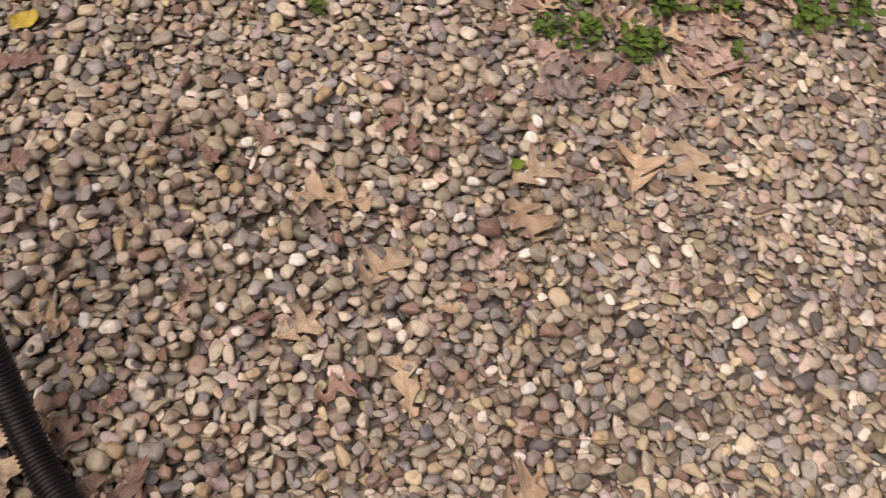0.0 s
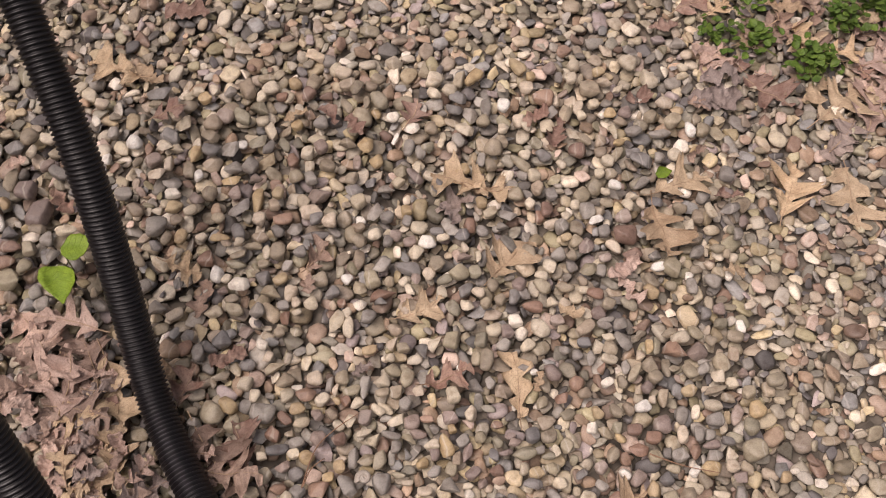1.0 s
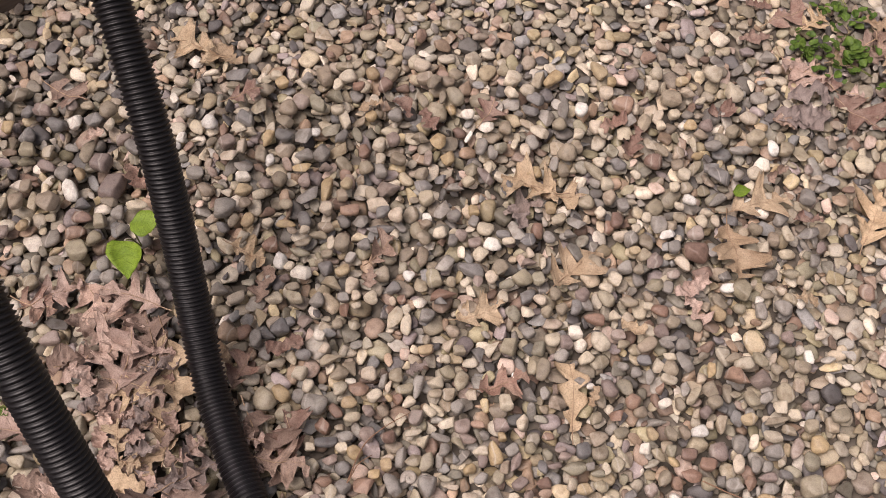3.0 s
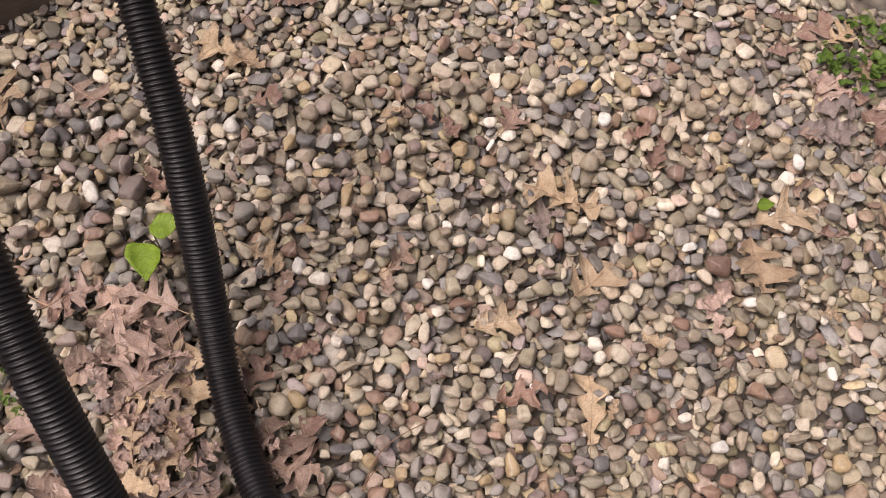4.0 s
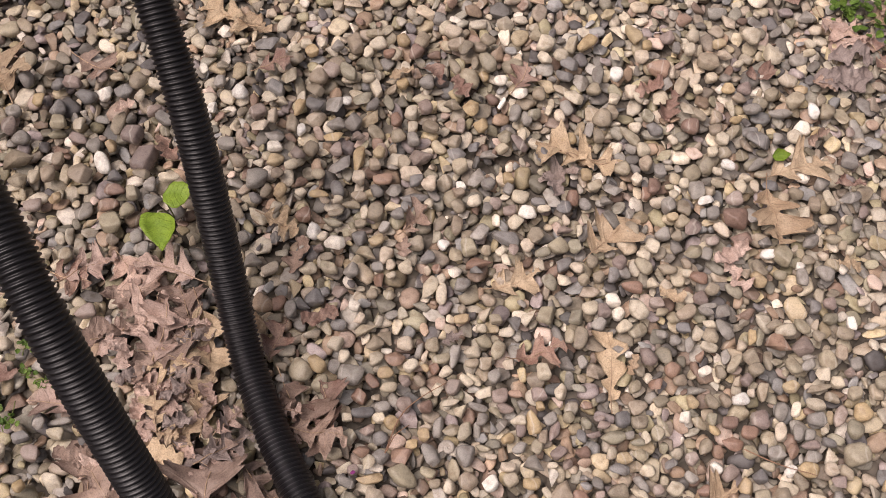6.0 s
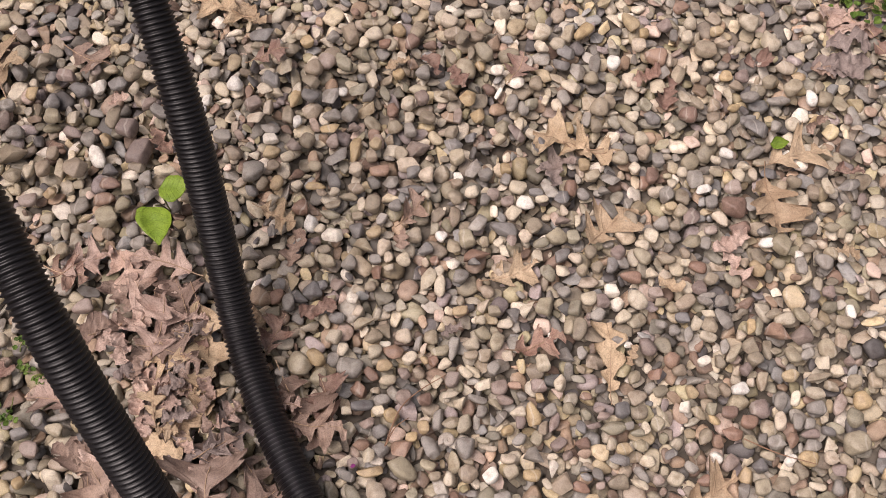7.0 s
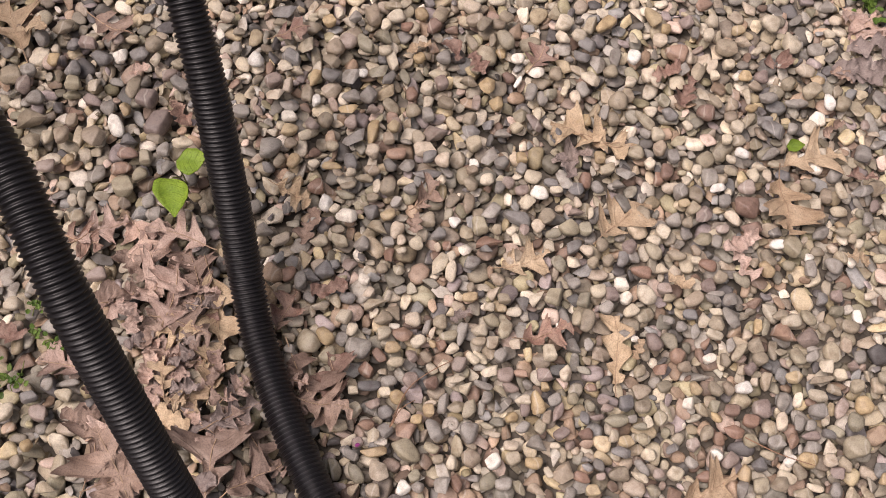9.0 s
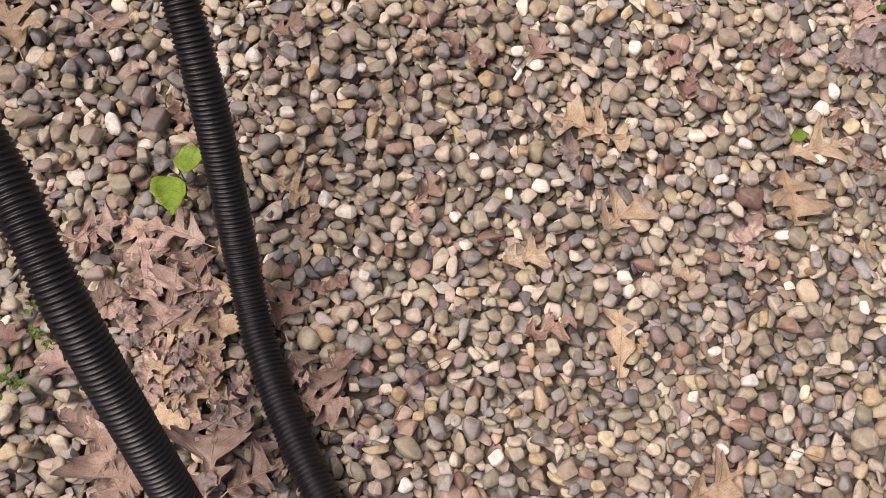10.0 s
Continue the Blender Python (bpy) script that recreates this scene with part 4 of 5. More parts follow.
def shade_wall():
    """Plain clapboard wall, added out of sight to shade and close the hoses' side."""
    m, nodes, links, bsdf = material("painted_board")
    grain = noise_at(nodes, links, nodes.new("ShaderNodeNewGeometry").outputs["Position"], 12, 4)
    links.new(mix_colours(nodes, links, "MIX", ramp(nodes, links, grain.outputs[0], [(0.3, 0.0), (0.7, 1.0)]), (0.11, 0.09, 0.078), (0.16, 0.135, 0.115)), bsdf.inputs["Base Color"])
    bsdf.inputs["Roughness"].default_value = 0.7
    verts, faces = [], []
    edge = [(-1.9, -0.1)] + [p for k in range(6) for p in ((-1.60, 0.02 + k * 0.14), (-1.62, 0.159 + k * 0.14))] + [(-1.9, 0.86)]
    for y in (-5.0, 7.0):
        verts += [(x, y, z) for x, z in edge]
    n = len(edge)
    faces = [(i, i + 1, n + i + 1, n + i) for i in range(n - 1)] + [(n - 1, 0, n, 2 * n - 1), tuple(range(n - 1, -1, -1)), tuple(range(n, 2 * n))]
    return tagged(new("unseen_wall_west", mesh_from("unseen_wall_west", verts, faces, m, False)), "plain brown board wall, unseen, added to shade the left", "wall", kind="structure")


shade_wall()


# ---- hoses ----
def corrugated_hose(points, label, swell):
    """A black pipe with rounded ribs every 6.8 mm, a little wider where no weight presses on it."""
    rings = 6
    fine = along(points, 0.001)
    lift = np.clip((fine[:, 2] - 0.04) / 0.3, 0, 1)
    count = np.arange(len(fine)) * 0.001 / 0.0068 * rings
    at = np.arange(0, int(count[-1]))
    line = np.stack([np.interp(at, count, fine[:, k]) for k in range(3)], axis=1)
    shape = [0.0254, 0.0260, 0.0254, 0.0232, 0.0222, 0.0232]
    verts, faces = tube(line, [shape[i % rings] * (1 + swell * w) for i, w in enumerate(np.interp(at, count, lift))], 28)
    ob = new("corrugated_hose", mesh_from("corrugated_hose", verts, faces, hose_mat))
    return tagged(ob, label, "hose", "black hoses")


corrugated_hose([(-1.62, 1.62, 0.74), (-1.30, 1.62, 0.76), (-1.02, 1.54, 0.74), (-0.86, 1.40, 0.68), (-0.77, 1.28, 0.615), (-0.713, 1.185, 0.546), (-0.677, 1.100, 0.482), (-0.642, 1.019, 0.412),
                 (-0.605, 0.927, 0.317), (-0.580, 0.838, 0.200), (-0.559, 0.754, 0.105), (-0.532, 0.668, 0.050), (-0.492, 0.584, 0.036), (-0.452, 0.514, 0.034),
                 (-0.405, 0.441, 0.033), (-0.353, 0.369, 0.032), (-0.27, 0.22, 0.03), (-0.2, 0.0, 0.02), (-0.16, -0.3, 0.018)],
                "black ribbed plastic hose coming down onto the gravel", 0.0)
corrugated_hose([(-1.62, 1.05, 0.66), (-1.30, 1.04, 0.68), (-1.02, 0.95, 0.66), (-0.88, 0.845, 0.60), (-0.774, 0.732, 0.546), (-0.711, 0.658, 0.510), (-0.657, 0.570, 0.455),
                 (-0.609, 0.490, 0.360), (-0.563, 0.418, 0.267), (-0.526, 0.361, 0.190), (-0.495, 0.303, 0.120), (-0.468, 0.245, 0.052), (-0.45, 0.08, 0.024), (-0.42, -0.25, 0.018)],
                "black ribbed plastic hose arching over leaf litter", 0.02)


def timber_block():
    """A short weathered timber sunk into the edge of the gravel."""
    m, nodes, links, bsdf = material("weathered_timber")
    where = nodes.new("ShaderNodeTexCoord").outputs["Object"]
    stretch = nodes.new("ShaderNodeMapping")
    stretch.inputs["Scale"].default_value = (6, 60, 60)
    links.new(where, stretch.inputs["Vector"])
    grain = noise_at(nodes, links, stretch.outputs[0], 1.6, 5, 0.6)
    stain = noise_at(nodes, links, where, 14, 3)
    c = mix_colours(nodes, links, "MIX", ramp(nodes, links, grain.outputs[0], [(0.35, 0.0), (0.65, 1.0)]), (0.125, 0.09, 0.068), (0.18, 0.14, 0.108))
    c = mix_colours(nodes, links, "MULTIPLY", 0.6, c, ramp(nodes, links, stain.outputs[0], [(0.3, 0.7), (0.7, 1.1)]))
    links.new(c, bsdf.inputs["Base Color"])
    bsdf.inputs["Roughness"].default_value = 0.85
    bump = nodes.new("ShaderNodeBump")
    bump.inputs["Strength"].default_value, bump.inputs["Distance"].default_value = 0.5, 0.002
    links.new(grain.outputs[0], bump.inputs["Height"])
    links.new(bump.outputs[0], bsdf.inputs["Normal"])
    bm = bmesh.new()
    bmesh.ops.create_cube(bm, size=1)
    for v in bm.verts:
        v.co = Vector(((v.co.x + 0.5) * 0.23, (v.co.y + 0.5) * 0.09, v.co.z * 0.14 + 0.02))
    bmesh.ops.bevel(bm, geom=bm.edges[:], offset=0.006, segments=2, profile=0.5, affect="EDGES")
    bmesh.ops.subdivide_edges(bm, edges=[e for e in bm.edges if e.calc_length() > 0.1], cuts=8)
    for v in bm.verts:
        v.co += v.normal * 0.003 * noise.noise(v.co * 22)
    me = bpy.data.meshes.new("timber_block")
    bm.to_mesh(me)
    bm.free()
    me.materials.append(m)
    ob = new("timber_block", me)
    ob.matrix_basis = pose(-1.108, 1.308, 0.0, 0, 0, 37)
    tagged(ob, "short weathered grey-brown timber at the gravel's edge", "timber")


timber_block()


# ---- leaves ----
def lobes(kind, u, r, count=2.4):
    """Half width of the blade at u along its length, as a share of the length."""
    if kind == "oak":
        env = math.sin(math.pi * min(1, u * 0.95 + 0.04)) ** 0.45 * (0.17 + 0.24 * math.sin(math.pi * u ** 0.95))
        wave = min(1.0, max(0.0, (abs(math.sin(math.pi * (u * count + 0.2 + 0.3 * r))) - 0.42) / 0.36))
        return env * (0.16 + 0.88 * wave) * (1 + 0.13 * math.sin(u * 52 + r * 9)) + 0.005
    if kind == "oak_round":
        env = (0.14 + 0.2 * u) * math.sin(math.pi * min(1, u * 0.96 + 0.03)) ** 0.4
        wave = min(1.0, 1.2 * abs(math.sin(math.pi * (u * 2.7 + 0.15 + 0.3 * r))) ** 1.3)
        return env * (0.2 + 0.8 * wave) + 0.004
    if kind == "maple":
        return (0.48 * math.sin(math.pi * u ** 0.8) ** 0.8) * (0.3 + 0.7 * abs(math.sin(math.pi * (u * 2.4 + 0.15))) ** 1.5) + 0.004
    if kind == "round":
        return 0.47 * math.sin(math.pi * u ** 0.72) ** 0.6 + 0.003
    if kind == "heart":
        return 0.40 * math.sin(math.pi * u ** 0.62) ** 0.7 * (1 - 0.2 * u) + 0.003
    if kind == "small":
        return 0.42 * math.sin(math.pi * u ** 0.85) ** 0.7 + 0.003
    # scrap: torn, uneven piece
    return 0.36 * math.sin(math.pi * min(1, u * 0.94 + 0.03)) ** 0.4 * (0.5 + 0.85 * r + 0.3 * noise.noise(Vector((u * 11, r * 3, 2.5)))) + 0.02


def blade_mesh(kind, length, curl, seed, mat, place=None, thick=0.0006):
    """A leaf blade of two skins from base (0) to tip (length) along x. place maps a flat point to its spot on the ground."""
    r = random.Random(seed)
    nu, nv = (36, 4) if kind in ("oak", "oak_round", "maple", "scrap") else (12, 3)
    off = Vector((r.uniform(0, 90), r.uniform(0, 90), 0))
    count, uneven = r.uniform(1.9, 2.7), r.uniform(0.03, 0.11) * r.choice((-1, 1))
    fold, roll, bend, twist = r.uniform(-0.2, 1.0) * curl, r.uniform(0.1, 1.0) * curl, r.uniform(-0.5, 1.0) * curl, r.uniform(-1, 1) * curl
    sweep = {"oak": 0.5, "oak_round": 0.3, "maple": 0.5}.get(kind, 0.15)
    top, ribs = [], []
    for i in range(nu + 1):
        u = i / nu
        for k in range(-nv, nv + 1):
            s = k / nv
            side = 1 if s > 0 else -1
            w = lobes(kind, min(1, max(0, u + side * uneven)), noise.noise(off + Vector((u * (4 if kind == "scrap" else 5), side * 7, 0))), count) * length
            w *= 1 + 0.22 * noise.noise(off + Vector((u * 3, side * 3, 5)))
            x = u * length + sweep * abs(s) * w * (1 - 0.6 * u)
            y = s * w + 0.05 * length * math.sin(u * 3 + off.x)
            z = length * (fold * 0.35 * s * s * w / length * 2 + roll * 0.5 * (s * w / length) ** 2 * 4 * 0.5 + bend * 0.28 * (u - 0.5) ** 2 + twist * 0.22 * (u - 0.5) * s * w / length * 3)
            z += length * curl * 0.15 * noise.noise(off + Vector((x / length * 4, y / length * 4, 9)))
            z += length * curl * 0.075 * noise.noise(off + Vector((x / length * 11, y / length * 11, 3)))
            z += length * 0.012 * (1 - abs(s)) * -1
            top.append((x - length / 2, y, z))
            ribs.append(u * 5.2 - 0.9 * abs(s))
    if place:
        top = [place(*p) for p in top]
    n, row = len(top), 2 * nv + 1
    verts = top + [(x, y, z - thick) for x, y, z in top]
    faces = []
    for i in range(nu):
        for k in range(row - 1):
            a, b = i * row + k, (i + 1) * row + k
            faces.append((a, b, b + 1, a + 1))
            faces.append((n + a, n + a + 1, n + b + 1, n + b))
        for k in (0, row - 1):
            a, b = i * row + k, (i + 1) * row + k
            faces.append((a, n + a, n + b, b))
    mid = [top[i * row + nv] for i in range(nu + 1)]
    me = mesh_from("blade", verts, faces, mat)
    me.attributes.new("side_vein", "FLOAT", "POINT").data.foreach_set("value", ribs + ribs)
    return me, mid


leaf_count = 0


def fallen_leaf(kind, x, y, length, turn, colour, curl, high=0.0, label=""):
    """A dry leaf that lies over the stones; its stalk is a part of its own."""
    global leaf_count
    leaf_count += 1
    length = length / 1000
    c, s = math.cos(radians(turn)), math.sin(radians(turn))
    base_z = rest(x, y)

    def place(px, py, pz):
        wx, wy = x + px * c - py * s, y + px * s + py * c
        return wx - x, wy - y, 0.65 * (rest(wx, wy) - base_z) + pz + 0.0025

    me, mid = blade_mesh(kind, length, curl, 1000 + leaf_count, LEAF[colour], place)
    low = min(v.co.z for v in me.vertices)
    name = {"maple": "maple_leaf", "scrap": "dry_leaf"}.get(kind, "oak_leaf")
    leaf = new(name)
    leaf.location = (x, y, base_z + high + max(0.0, -low - 0.006))
    what = {"maple": "fallen maple leaf", "scrap": "crumpled dry leaf"}.get(kind, "fallen oak leaf")
    tagged(leaf, label or LEAF_WORDS[colour] + " " + what + (" curling up from the gravel" if curl > 0.65 else " lying flat on the gravel"), "leaf", "fallen leaves")
    part("blade", me, leaf)
    if kind != "scrap":
        a, b = Vector(mid[0]), Vector(mid[1])
        out = (a - b).normalized()
        line = [tuple(a + out * length * 0.24 + Vector((0, 0, 0.004))), tuple(a + out * length * 0.1)] + [tuple(Vector(q) + Vector((0, 0, 0.0004))) for q in mid[::4]]
        pts = along(line, 0.004)
        v, f = tube(pts, np.linspace(0.0011, 0.0004, len(pts)), 6)
        part("stalk", mesh_from("stalk", v, f, stem_mat), leaf)
    return leaf


# Leaves: kind, x, y in metres, length in millimetres, turn in degrees, colour, curl.
LEAVES = [
    ('oak_round', -0.000, 0.704, 104, 97, 'tan', 0.35), ('oak', -0.145, 0.835, 79, 28, 'tan', 0.45), ('oak', 0.005, 0.920, 97, 49, 'tan', 0.5),
    ('oak', 0.254, 0.965, 101, -81, 'tan', 0.45), ('oak', 0.307, 1.060, 103, 15, 'tan', 0.4), ('scrap', 0.188, 0.901, 62, 27, 'pale', 0.8),
    ('scrap', 0.195, 0.865, 56, -55, 'pale', 0.9), ('maple', -0.153, 1.209, 65, 73, 'red', 0.25), ('oak', -0.076, 1.066, 97, 170, 'tan', 0.7),
    ('oak', -0.019, 1.057, 76, -10, 'tan', 0.6), ('scrap', -0.085, 1.027, 66, 29, 'grey', 1.0), ('scrap', -0.094, 0.997, 54, -67, 'grey', 0.9),
    ('scrap', -0.356, 1.200, 44, 18, 'tan', 0.9), ('scrap', -0.490, 0.851, 63, 90, 'brown', 0.8), ('oak', -0.519, 0.901, 60, -15, 'tan', 0.9),
    ('scrap', -0.253, 1.168, 49, -58, 'red', 0.9), ('oak', -0.571, 1.197, 63, 13, 'red', 0.5), ('oak', -0.104, 0.718, 77, 19, 'red', 0.6),
    ('scrap', 0.092, 0.822, 41, -28, 'tan', 0.7), ('oak', 0.141, 0.512, 92, 30, 'tan', 0.6),
]
LEAVES2 = [
    ('oak', -0.880, 1.183, 85, -26, 'brown', 0.4), ('oak', -1.052, 1.173, 118, 114, 'tan', 0.4), ('scrap', -1.008, 1.147, 59, -5, 'tan', 0.5),
    ('oak', 0.402, 1.334, 98, -43, 'pale', 0.5), ('scrap', 0.408, 1.252, 81, 6, 'grey', 0.8), ('scrap', 0.364, 1.231, 46, -18, 'brown', 0.8),
    ('scrap', 0.381, 1.041, 49, 18, 'red', 1.0), ('scrap', 0.253, 1.244, 52, 18, 'red', 0.9), ('scrap', 0.098, 1.166, 60, 74, 'red', 0.9),
    ('scrap', 0.338, 1.119, 44, 27, 'brown', 0.9), ('scrap', 0.368, 0.891, 41, 7, 'tan', 0.9), ('scrap', -0.322, 0.868, 37, 96, 'brown', 0.6),
    ('oak', -0.308, 0.926, 58, 49, 'brown', 0.8), ('scrap', -0.235, 0.730, 36, 28, 'grey', 0.4), ('scrap', 0.035, 0.706, 31, 65, 'tan', 0.7),
    ('scrap', 0.064, 1.199, 52, 18, 'red', 0.7), ('scrap', -0.299, 1.196, 49, -47, 'red', 0.7), ('scrap', -0.729, 1.026, 53, -52, 'red', 0.9),
    ('scrap', -0.810, 1.092, 36, 30, 'pale', 0.7),
]
LITTER = [
    ('oak', -0.802, 0.802, 82, 29, 'pale', 0.5), ('oak', -0.830, 0.786, 65, -14, 'red', 0.6), ('oak', -0.740, 0.793, 90, -55, 'pale', 0.5),
    ('oak', -0.684, 0.804, 95, 165, 'pale', 0.35), ('oak', -0.708, 0.730, 113, 42, 'pale', 0.9), ('scrap', -0.755, 0.697, 67, 17, 'brown', 0.8),
    ('oak', -0.675, 0.708, 106, 83, 'pale', 0.6), ('oak', -0.602, 0.694, 117, -65, 'tan', 0.6), ('oak', -0.639, 0.660, 90, -13, 'brown', 0.6),
    ('oak', -0.650, 0.755, 85, 111, 'brown', 0.6), ('scrap', -0.697, 0.640, 49, 39, 'pale', 1.0), ('scrap', -0.673, 0.621, 57, -31, 'pale', 1.1),
    ('scrap', -0.687, 0.596, 51, 92, 'pale', 1.0), ('scrap', -0.648, 0.611, 46, 18, 'red', 1.0), ('scrap', -0.723, 0.671, 43, -23, 'pale', 0.9),
    ('scrap', -0.652, 0.583, 57, -13, 'grey', 0.9), ('oak', -0.585, 0.608, 78, 91, 'tan', 0.6), ('scrap', -0.629, 0.546, 89, 63, 'tan', 0.7),
    ('oak', -0.561, 0.482, 136, 93, 'brown', 0.45), ('oak', -0.543, 0.542, 77, 28, 'grey', 0.6),
]
LITTER2 = [
    ('oak', -0.598, 0.527, 70, -32, 'grey', 0.6), ('oak', -0.711, 0.457, 143, 130, 'brown', 0.4), ('oak', -0.740, 0.474, 104, 94, 'brown', 0.5),
    ('oak', -0.681, 0.433, 84, 27, 'brown', 0.6), ('oak', -0.818, 0.587, 70, 172, 'pale', 0.25), ('scrap', -0.908, 0.623, 59, -14, 'red', 0.8),
    ('scrap', -0.763, 0.517, 61, 7, 'brown', 0.8), ('oak', -0.497, 0.703, 70, 71, 'red', 0.7), ('scrap', -0.529, 0.732, 43, -53, 'tan', 0.9),
    ('oak', -0.442, 0.592, 112, -54, 'brown', 0.55), ('oak', -0.412, 0.610, 77, 109, 'red', 0.6), ('oak', -0.413, 0.568, 80, -13, 'brown', 0.6),
    ('scrap', -0.438, 0.747, 57, 17, 'red', 0.8), ('oak', -0.498, 0.453, 85, 37, 'brown', 0.7), ('oak', -0.493, 0.494, 74, -41, 'brown', 0.6),
    ('scrap', -0.578, 0.429, 62, 16, 'grey', 0.8), ('scrap', -0.624, 0.571, 44, 17, 'grey', 0.9), ('scrap', -0.751, 0.753, 64, -50, 'brown', 0.8),
    ('scrap', -0.635, 0.503, 47, 72, 'tan', 0.8), ('scrap', -0.467, 0.606, 48, -52, 'brown', 0.9),
]
CORNER = [
    ('oak', -0.682, 1.301, 106, 166, 'tan', 0.8), ('scrap', -0.619, 1.287, 68, -43, 'tan', 0.9), ('scrap', -0.566, 1.436, 82, 1, 'red', 0.6),
    ('oak', 0.607, 1.042, 125, -96, 'tan', 0.4), ('oak', 0.495, 1.058, 111, 72, 'tan', 0.6), ('oak', 0.769, 1.391, 101, 60, 'pale', 0.4),
    ('oak', 0.708, 1.337, 107, 10, 'pale', 0.6), ('oak', 0.699, 1.243, 139, 67, 'pale', 0.6), ('oak', 0.632, 1.239, 127, 29, 'tan', 0.6),
    ('oak', 0.414, 1.345, 89, 153, 'pale', 0.5), ('oak', 0.497, 1.269, 105, -47, 'red', 0.5), ('oak', 0.725, 1.197, 73, -56, 'tan', 0.7),
    ('oak', 0.621, 1.175, 80, 52, 'grey', 0.7), ('scrap', 0.602, 1.145, 77, 19, 'grey', 0.7), ('oak', 0.389, 1.474, 86, 22, 'red', 0.6),
]
CORNER2 = [
    ('scrap', 0.617, 1.473, 98, -78, 'brown', 0.7), ('oak', 0.873, 1.483, 90, -14, 'tan', 0.6), ('scrap', 0.408, 1.285, 75, -2, 'grey', 0.8),
    ('scrap', 0.389, 1.240, 85, -1, 'grey', 0.8), ('scrap', 0.323, 1.416, 58, 11, 'red', 0.6), ('scrap', 0.584, 1.266, 73, 38, 'tan', 0.7),
    ('oak', 0.797, 1.253, 82, 100, 'brown', 0.6), ('oak', 0.809, 1.447, 98, 38, 'brown', 0.6), ('oak', 0.704, 1.407, 75, -28, 'brown', 0.7),
    ('oak', 0.523, 1.411, 87, 22, 'brown', 0.7), ('scrap', 0.568, 1.410, 69, -54, 'brown', 0.7), ('scrap', 0.447, 1.317, 57, 10, 'red', 0.7),
    ('scrap', 0.336, 1.494, 49, -1, 'red', 0.6),
]
for rows in (LEAVES, LEAVES2, CORNER, CORNER2):
    for kind, x, y, length, turn, colour, curl in rows:
        fallen_leaf(kind, x, y, length, turn, colour, curl)
pile = random.Random(9)
for rows in (LITTER, LITTER2):
    for kind, x, y, length, turn, colour, curl in rows:
        fallen_leaf(kind, x, y, length, turn, colour, curl * 1.2 + 0.12, high=pile.uniform(0.0, 0.016))
fallen_leaf("small", -0.562, 1.537, 55, 60, "yellow", 0.4, label="yellow fallen leaf lying on the gravel")

# Trodden leaf scraps under the litter.
for _ in range(22):
    fallen_leaf("scrap", pile.gauss(-0.64, 0.05), pile.uniform(0.50, 0.82), pile.uniform(50, 85), pile.uniform(0, 360), pile.choice(("pale", "brown", "pale", "red")), 0.35)

# Leaf litter between and beside the hoses, and in the weedy corner.
pick = random.Random(5)
for cx, cy, rx, ry, count in ((-0.66, 0.64, 0.06, 0.09, 24), (-0.60, 0.54, 0.09, 0.07, 12), (-0.46, 0.56, 0.03, 0.08, 4),
                              (0.50, 1.40, 0.13, 0.08, 16), (0.70, 1.40, 0.12, 0.10, 22), (0.90, 1.40, 0.12, 0.09, 16)):
    shades = ("brown", "pale", "pale", "tan", "pale", "pale", "grey") if cx < 0 else ("tan", "pale", "pale", "red", "tan", "brown")
    for _ in range(count):
        fallen_leaf(pick.choice(("oak", "scrap", "scrap", "oak")), cx + pick.gauss(0, 0.6) * rx, cy + pick.gauss(0, 0.6) * ry, pick.uniform(26, 62 if cx < 0 else 78), pick.uniform(0, 360),
                    pick.choice(shades), pick.uniform(0.6, 1.2), high=pick.uniform(0, 0.018 if cx < 0 else 0.012))


# ---- green plants ----
def sprig_leaf_mesh(kind, length, seed, mat):
    me, mid = blade_mesh(kind, length, 0.5, seed, mat)
    for v in me.vertices:
        v.co.x += length / 2
    return me


def seedling():
    """Two broad light-green leaves on thin stalks."""
    plant = new("seedling")
    plant.location = (-0.691, 0.899, rest(-0.691, 0.899))
    tagged(plant, "seedling with two broad light-green leaves in the gravel", "plant")
    for name, at, turn, length, seed in (("leaf", (-0.008, 0.012, 0.045), 10, 0.047, 11), ("leaf", (-0.009, -0.014, 0.040), 282, 0.070, 12)):
        leaf = part(name, sprig_leaf_mesh("round" if length < 0.06 else "heart", length, seed, green_mat), plant)
        leaf.matrix_basis = pose(*at, 0, -4, turn)
        pts = along([(0, 0, -0.01), (at[0] * 0.5, at[1] * 0.5, at[2] * 0.7), at], 0.004)
        v, f = tube(pts, [0.0011] * len(pts), 6)
        part("stalk", mesh_from("stalk", v, f, green_stem_mat), plant)


seedling()
sprout = new("green_leaf")
sprout.location = (0.272, 1.075, rest(0.272, 1.075) + 0.012)
tagged(sprout, "small fresh green leaf lying among pebbles", "leaf", "fallen leaves")
part("blade", sprig_leaf_mesh("heart", 0.029, 21, green_mat), sprout).matrix_basis = pose(-0.012, 0, 0.004, 14, -4, 10)

weed_leaves = [sprig_leaf_mesh("small", 0.017, 40 + i, weed_mat) for i in range(4)]


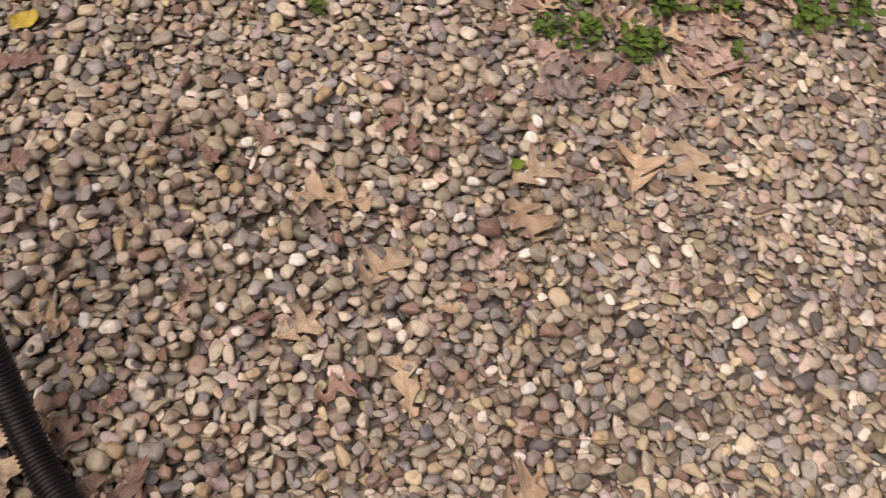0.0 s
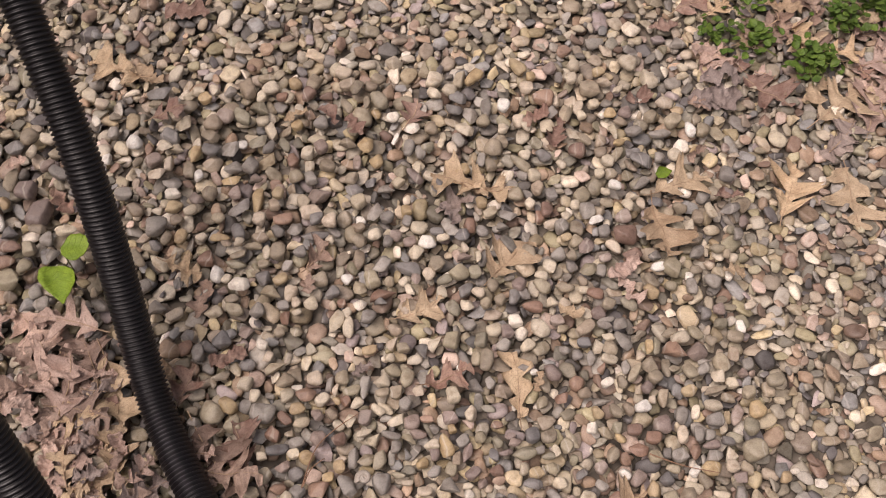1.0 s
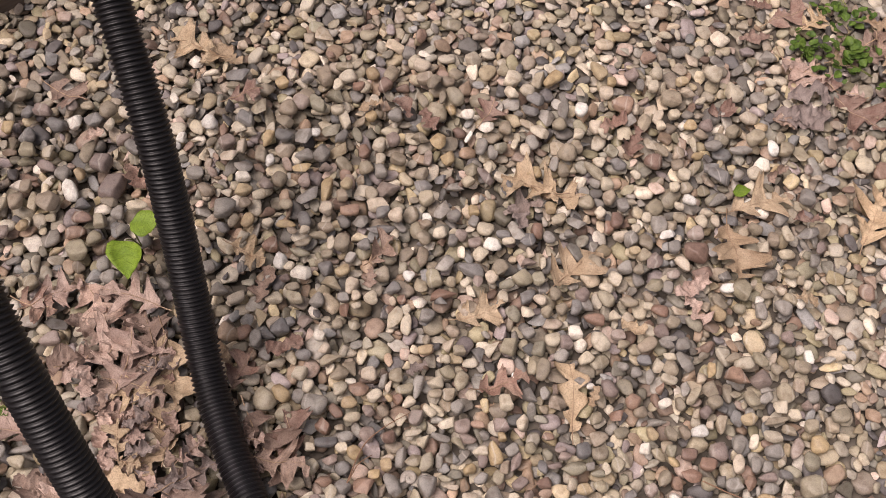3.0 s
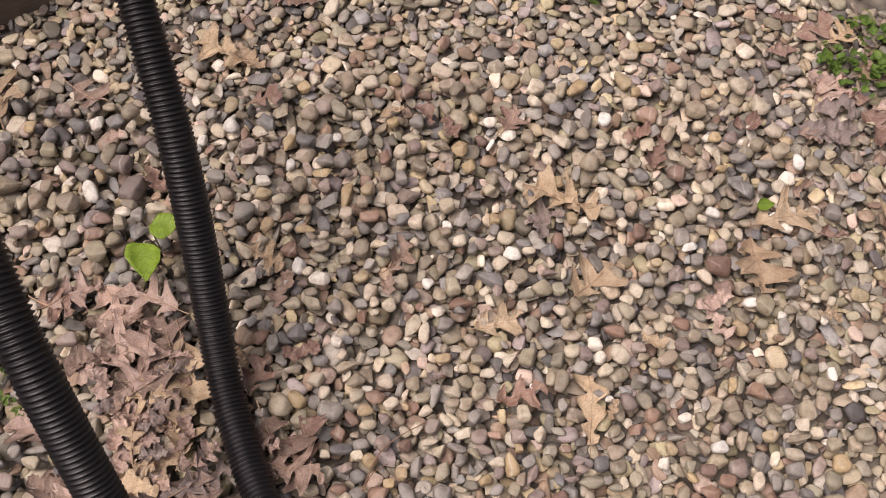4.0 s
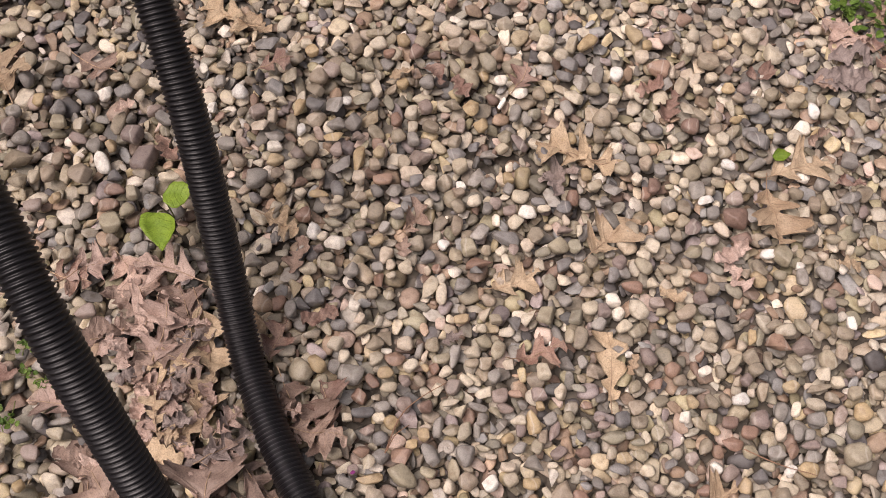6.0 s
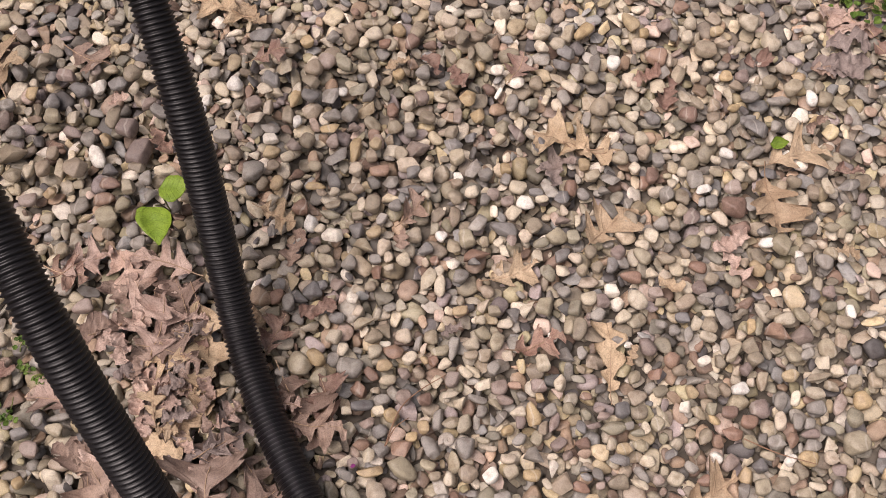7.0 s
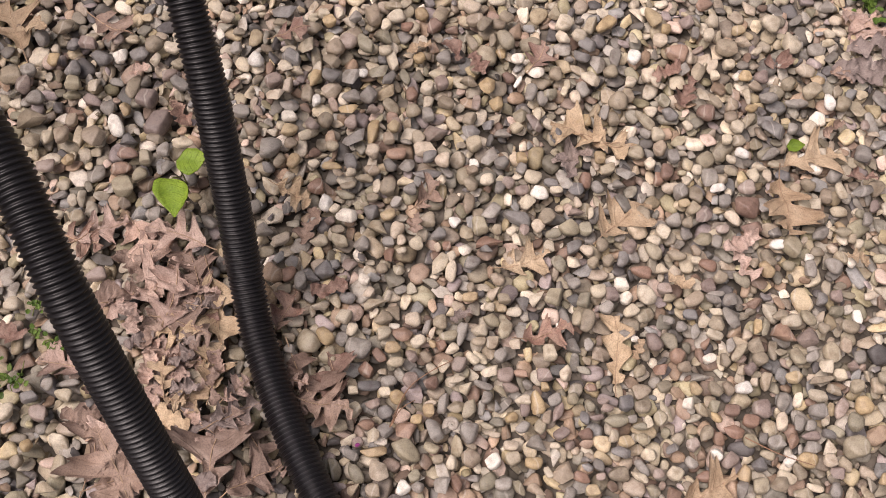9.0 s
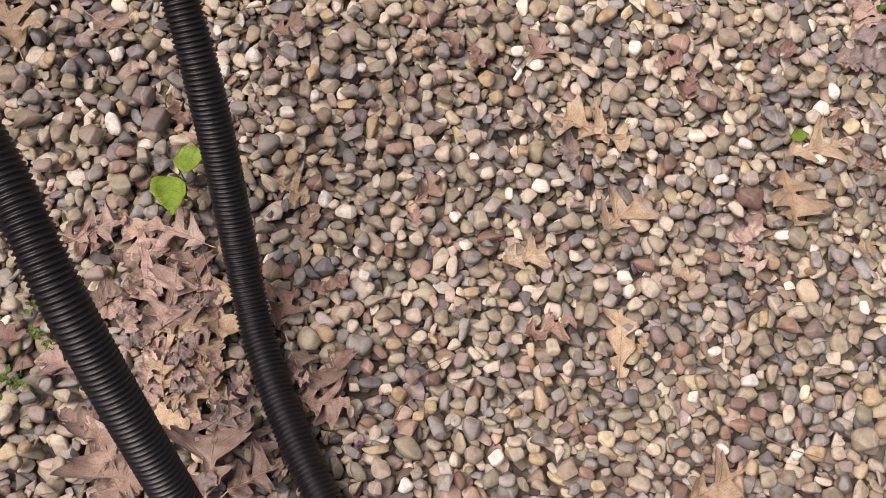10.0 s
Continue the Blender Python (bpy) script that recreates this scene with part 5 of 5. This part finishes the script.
def weed(x, y, wide, count, tall, size=1.0):
    """A low mat of small-leaved weeds: thin runners with a leaf at each turn."""
    plant = new("weed")
    z0 = rest(x, y)
    plant.location = (x, y, z0)
    tagged(plant, "low green weed with small rounded leaves", "plant", "weeds")
    leaf_size = 0.6 if tall < 0.01 else size
    for i in range(max(4, count // 12)):
        a, d = pick.uniform(0, 6.28), wide * pick.uniform(0.4, 1)
        pts = along([(0, 0, -0.01), (math.cos(a) * d * 0.5, math.sin(a) * d * 0.5, tall * 0.6), (math.cos(a + 0.4) * d, math.sin(a + 0.4) * d, tall * 0.4)], 0.008)
        v, f = tube(pts, [0.0008] * len(pts), 5)
        part("stalk", mesh_from("stalk", v, f, green_stem_mat), plant)
    for i in range(count):
        a, d = pick.uniform(0, 6.28), wide * min(1.2, abs(pick.gauss(0, 0.55)))
        px, py = math.cos(a) * d, math.sin(a) * d * 0.85
        up = rest(x + px, y + py) - z0 + 0.006 + tall * pick.uniform(0.1, 1) * (1 - 0.5 * d / wide)
        leaf = part("leaf", pick.choice(weed_leaves), plant)
        leaf.matrix_basis = pose(px, py, up, pick.uniform(-25, 25), pick.uniform(-35, 15), pick.uniform(0, 360)) @ Matrix.Scale(pick.uniform(0.55, 1.15) * leaf_size, 4)


weed(0.589, 1.325, 0.06, 96, 0.045, 1.1)
weed(0.749, 1.457, 0.10, 130, 0.05, 1.2)
weed(0.486, 1.382, 0.06, 60, 0.03, 1.1)
weed(0.415, 1.391, 0.045, 34, 0.02)
weed(0.662, 1.435, 0.06, 50, 0.04, 1.1)
weed(0.484, 1.482, 0.05, 30, 0.03)
weed(0.774, 1.286, 0.03, 16, 0.02)
weed(0.805, 1.41, 0.06, 30, 0.03, 1.0)
weed(0.967, 1.36, 0.06, 50, 0.03, 1.2)
weed(1.076, 1.37, 0.05, 40, 0.03, 1.2)
weed(-0.024, 1.505, 0.03, 20, 0.02)
weed(-0.868, 0.672, 0.02, 12, 0.006)
weed(-0.833, 0.622, 0.025, 18, 0.006)
weed(-0.865, 0.627, 0.02, 8, 0.006)
weed(-0.879, 0.556, 0.035, 20, 0.006)


def twig(points, thick):
    pts = along([(x, y, rest(x, y) + 0.003) for x, y in points], 0.006)
    v, f = tube(pts, np.linspace(thick, thick * 0.5, len(pts)), 6)
    tagged(new("twig", mesh_from("twig", v, f, twig_mat)), "thin reddish dry twig lying across the pebbles", "twig", "twigs")


twig([(-0.318, 0.545), (-0.302, 0.60), (-0.275, 0.63), (-0.240, 0.655)], 0.0012)
twig([(-0.316, 0.548), (-0.306, 0.575), (-0.288, 0.592)], 0.0010)
twig([(0.19, 0.59), (0.24, 0.573), (0.29, 0.56)], 0.0012)

petal = new("petal", blade_mesh("small", 0.007, 0.8, 77, leaf_material("magenta_petal", (0.22, 0.03, 0.16), (0.3, 0.06, 0.22)))[0])
petal.location = (-0.361, 0.516, rest(-0.361, 0.516) + 0.002)
tagged(petal, "tiny magenta petal on a pebble", "petal")



def snail_shell(x, y):
    """A small flat spiral shell."""
    turns = np.linspace(0, 2.6 * 2 * math.pi, 90)
    grow = np.exp(turns * 0.115)
    grow /= grow[-1]
    pts = np.stack([0.0095 * grow * np.cos(turns), 0.0095 * grow * np.sin(turns), 0.004 * (1 - grow)], axis=1)
    v, f = tube(pts, 0.0058 * grow, 12)
    ob = new("snail_shell", mesh_from("snail_shell", v, f, leaf_material("banded_shell", (0.30, 0.25, 0.20), (0.56, 0.52, 0.46), 0.3)))
    ob.location = (x, y, rest(x, y) + 0.003)
    tagged(ob, "empty grey-brown spiral snail shell on pebbles", "shell")


snail_shell(-0.230, 0.562)

# ---- the stones ----
coloured = {}
for m, (a, b, c), mat, word, angular, spot in chosen:
    k = int(rng.integers(6)) * 4 + (3 if angular or rng.random() < 0.12 else int(rng.integers(2)))
    if (k, mat.name) not in coloured:
        me = fine_shapes[k].copy()
        me.materials.clear()
        me.materials.append(mat)
        coloured[k, mat.name] = me
    ob = part(word, coloured[k, mat.name], ground)
    ob.matrix_basis = Matrix.Translation((0, 0, LIFT)) @ m @ Matrix.Diagonal((a, b, c, 1))
tagged(part("gravel", heap("gravel", upper, fine_shapes, gravel_mat), ground, "mixed tan, grey and brown river pebbles"), kind="stuff")
beyond = []
while len(beyond) < 6500:
    x, y = rng.uniform(-1.32, 2.6), rng.uniform(-1.4, 3.0)
    if inside(x, y):
        continue
    a = float(np.clip(rng.lognormal(math.log(0.0165), 0.3), 0.008, 0.03))
    b, c = a * rng.uniform(0.55, 0.9), a * rng.uniform(0.3, 0.6)
    beyond.append((stone_pose(x, y, c * 0.5 - 0.008 - LIFT, rng.uniform(0, 3.14), (0, 0)), (a, b, c), 0))
coarse_shapes = [stone_shape(500 + i, 1, False) for i in range(8)]
tagged(part("gravel", heap("gravel", beyond, coarse_shapes, gravel_mat), ground, "mixed tan, grey and brown river pebbles"), kind="stuff")
tagged(part("gravel", heap("gravel", lower + small, rough_shapes, gravel_mat), ground, "mixed tan, grey and brown river pebbles"), kind="stuff")
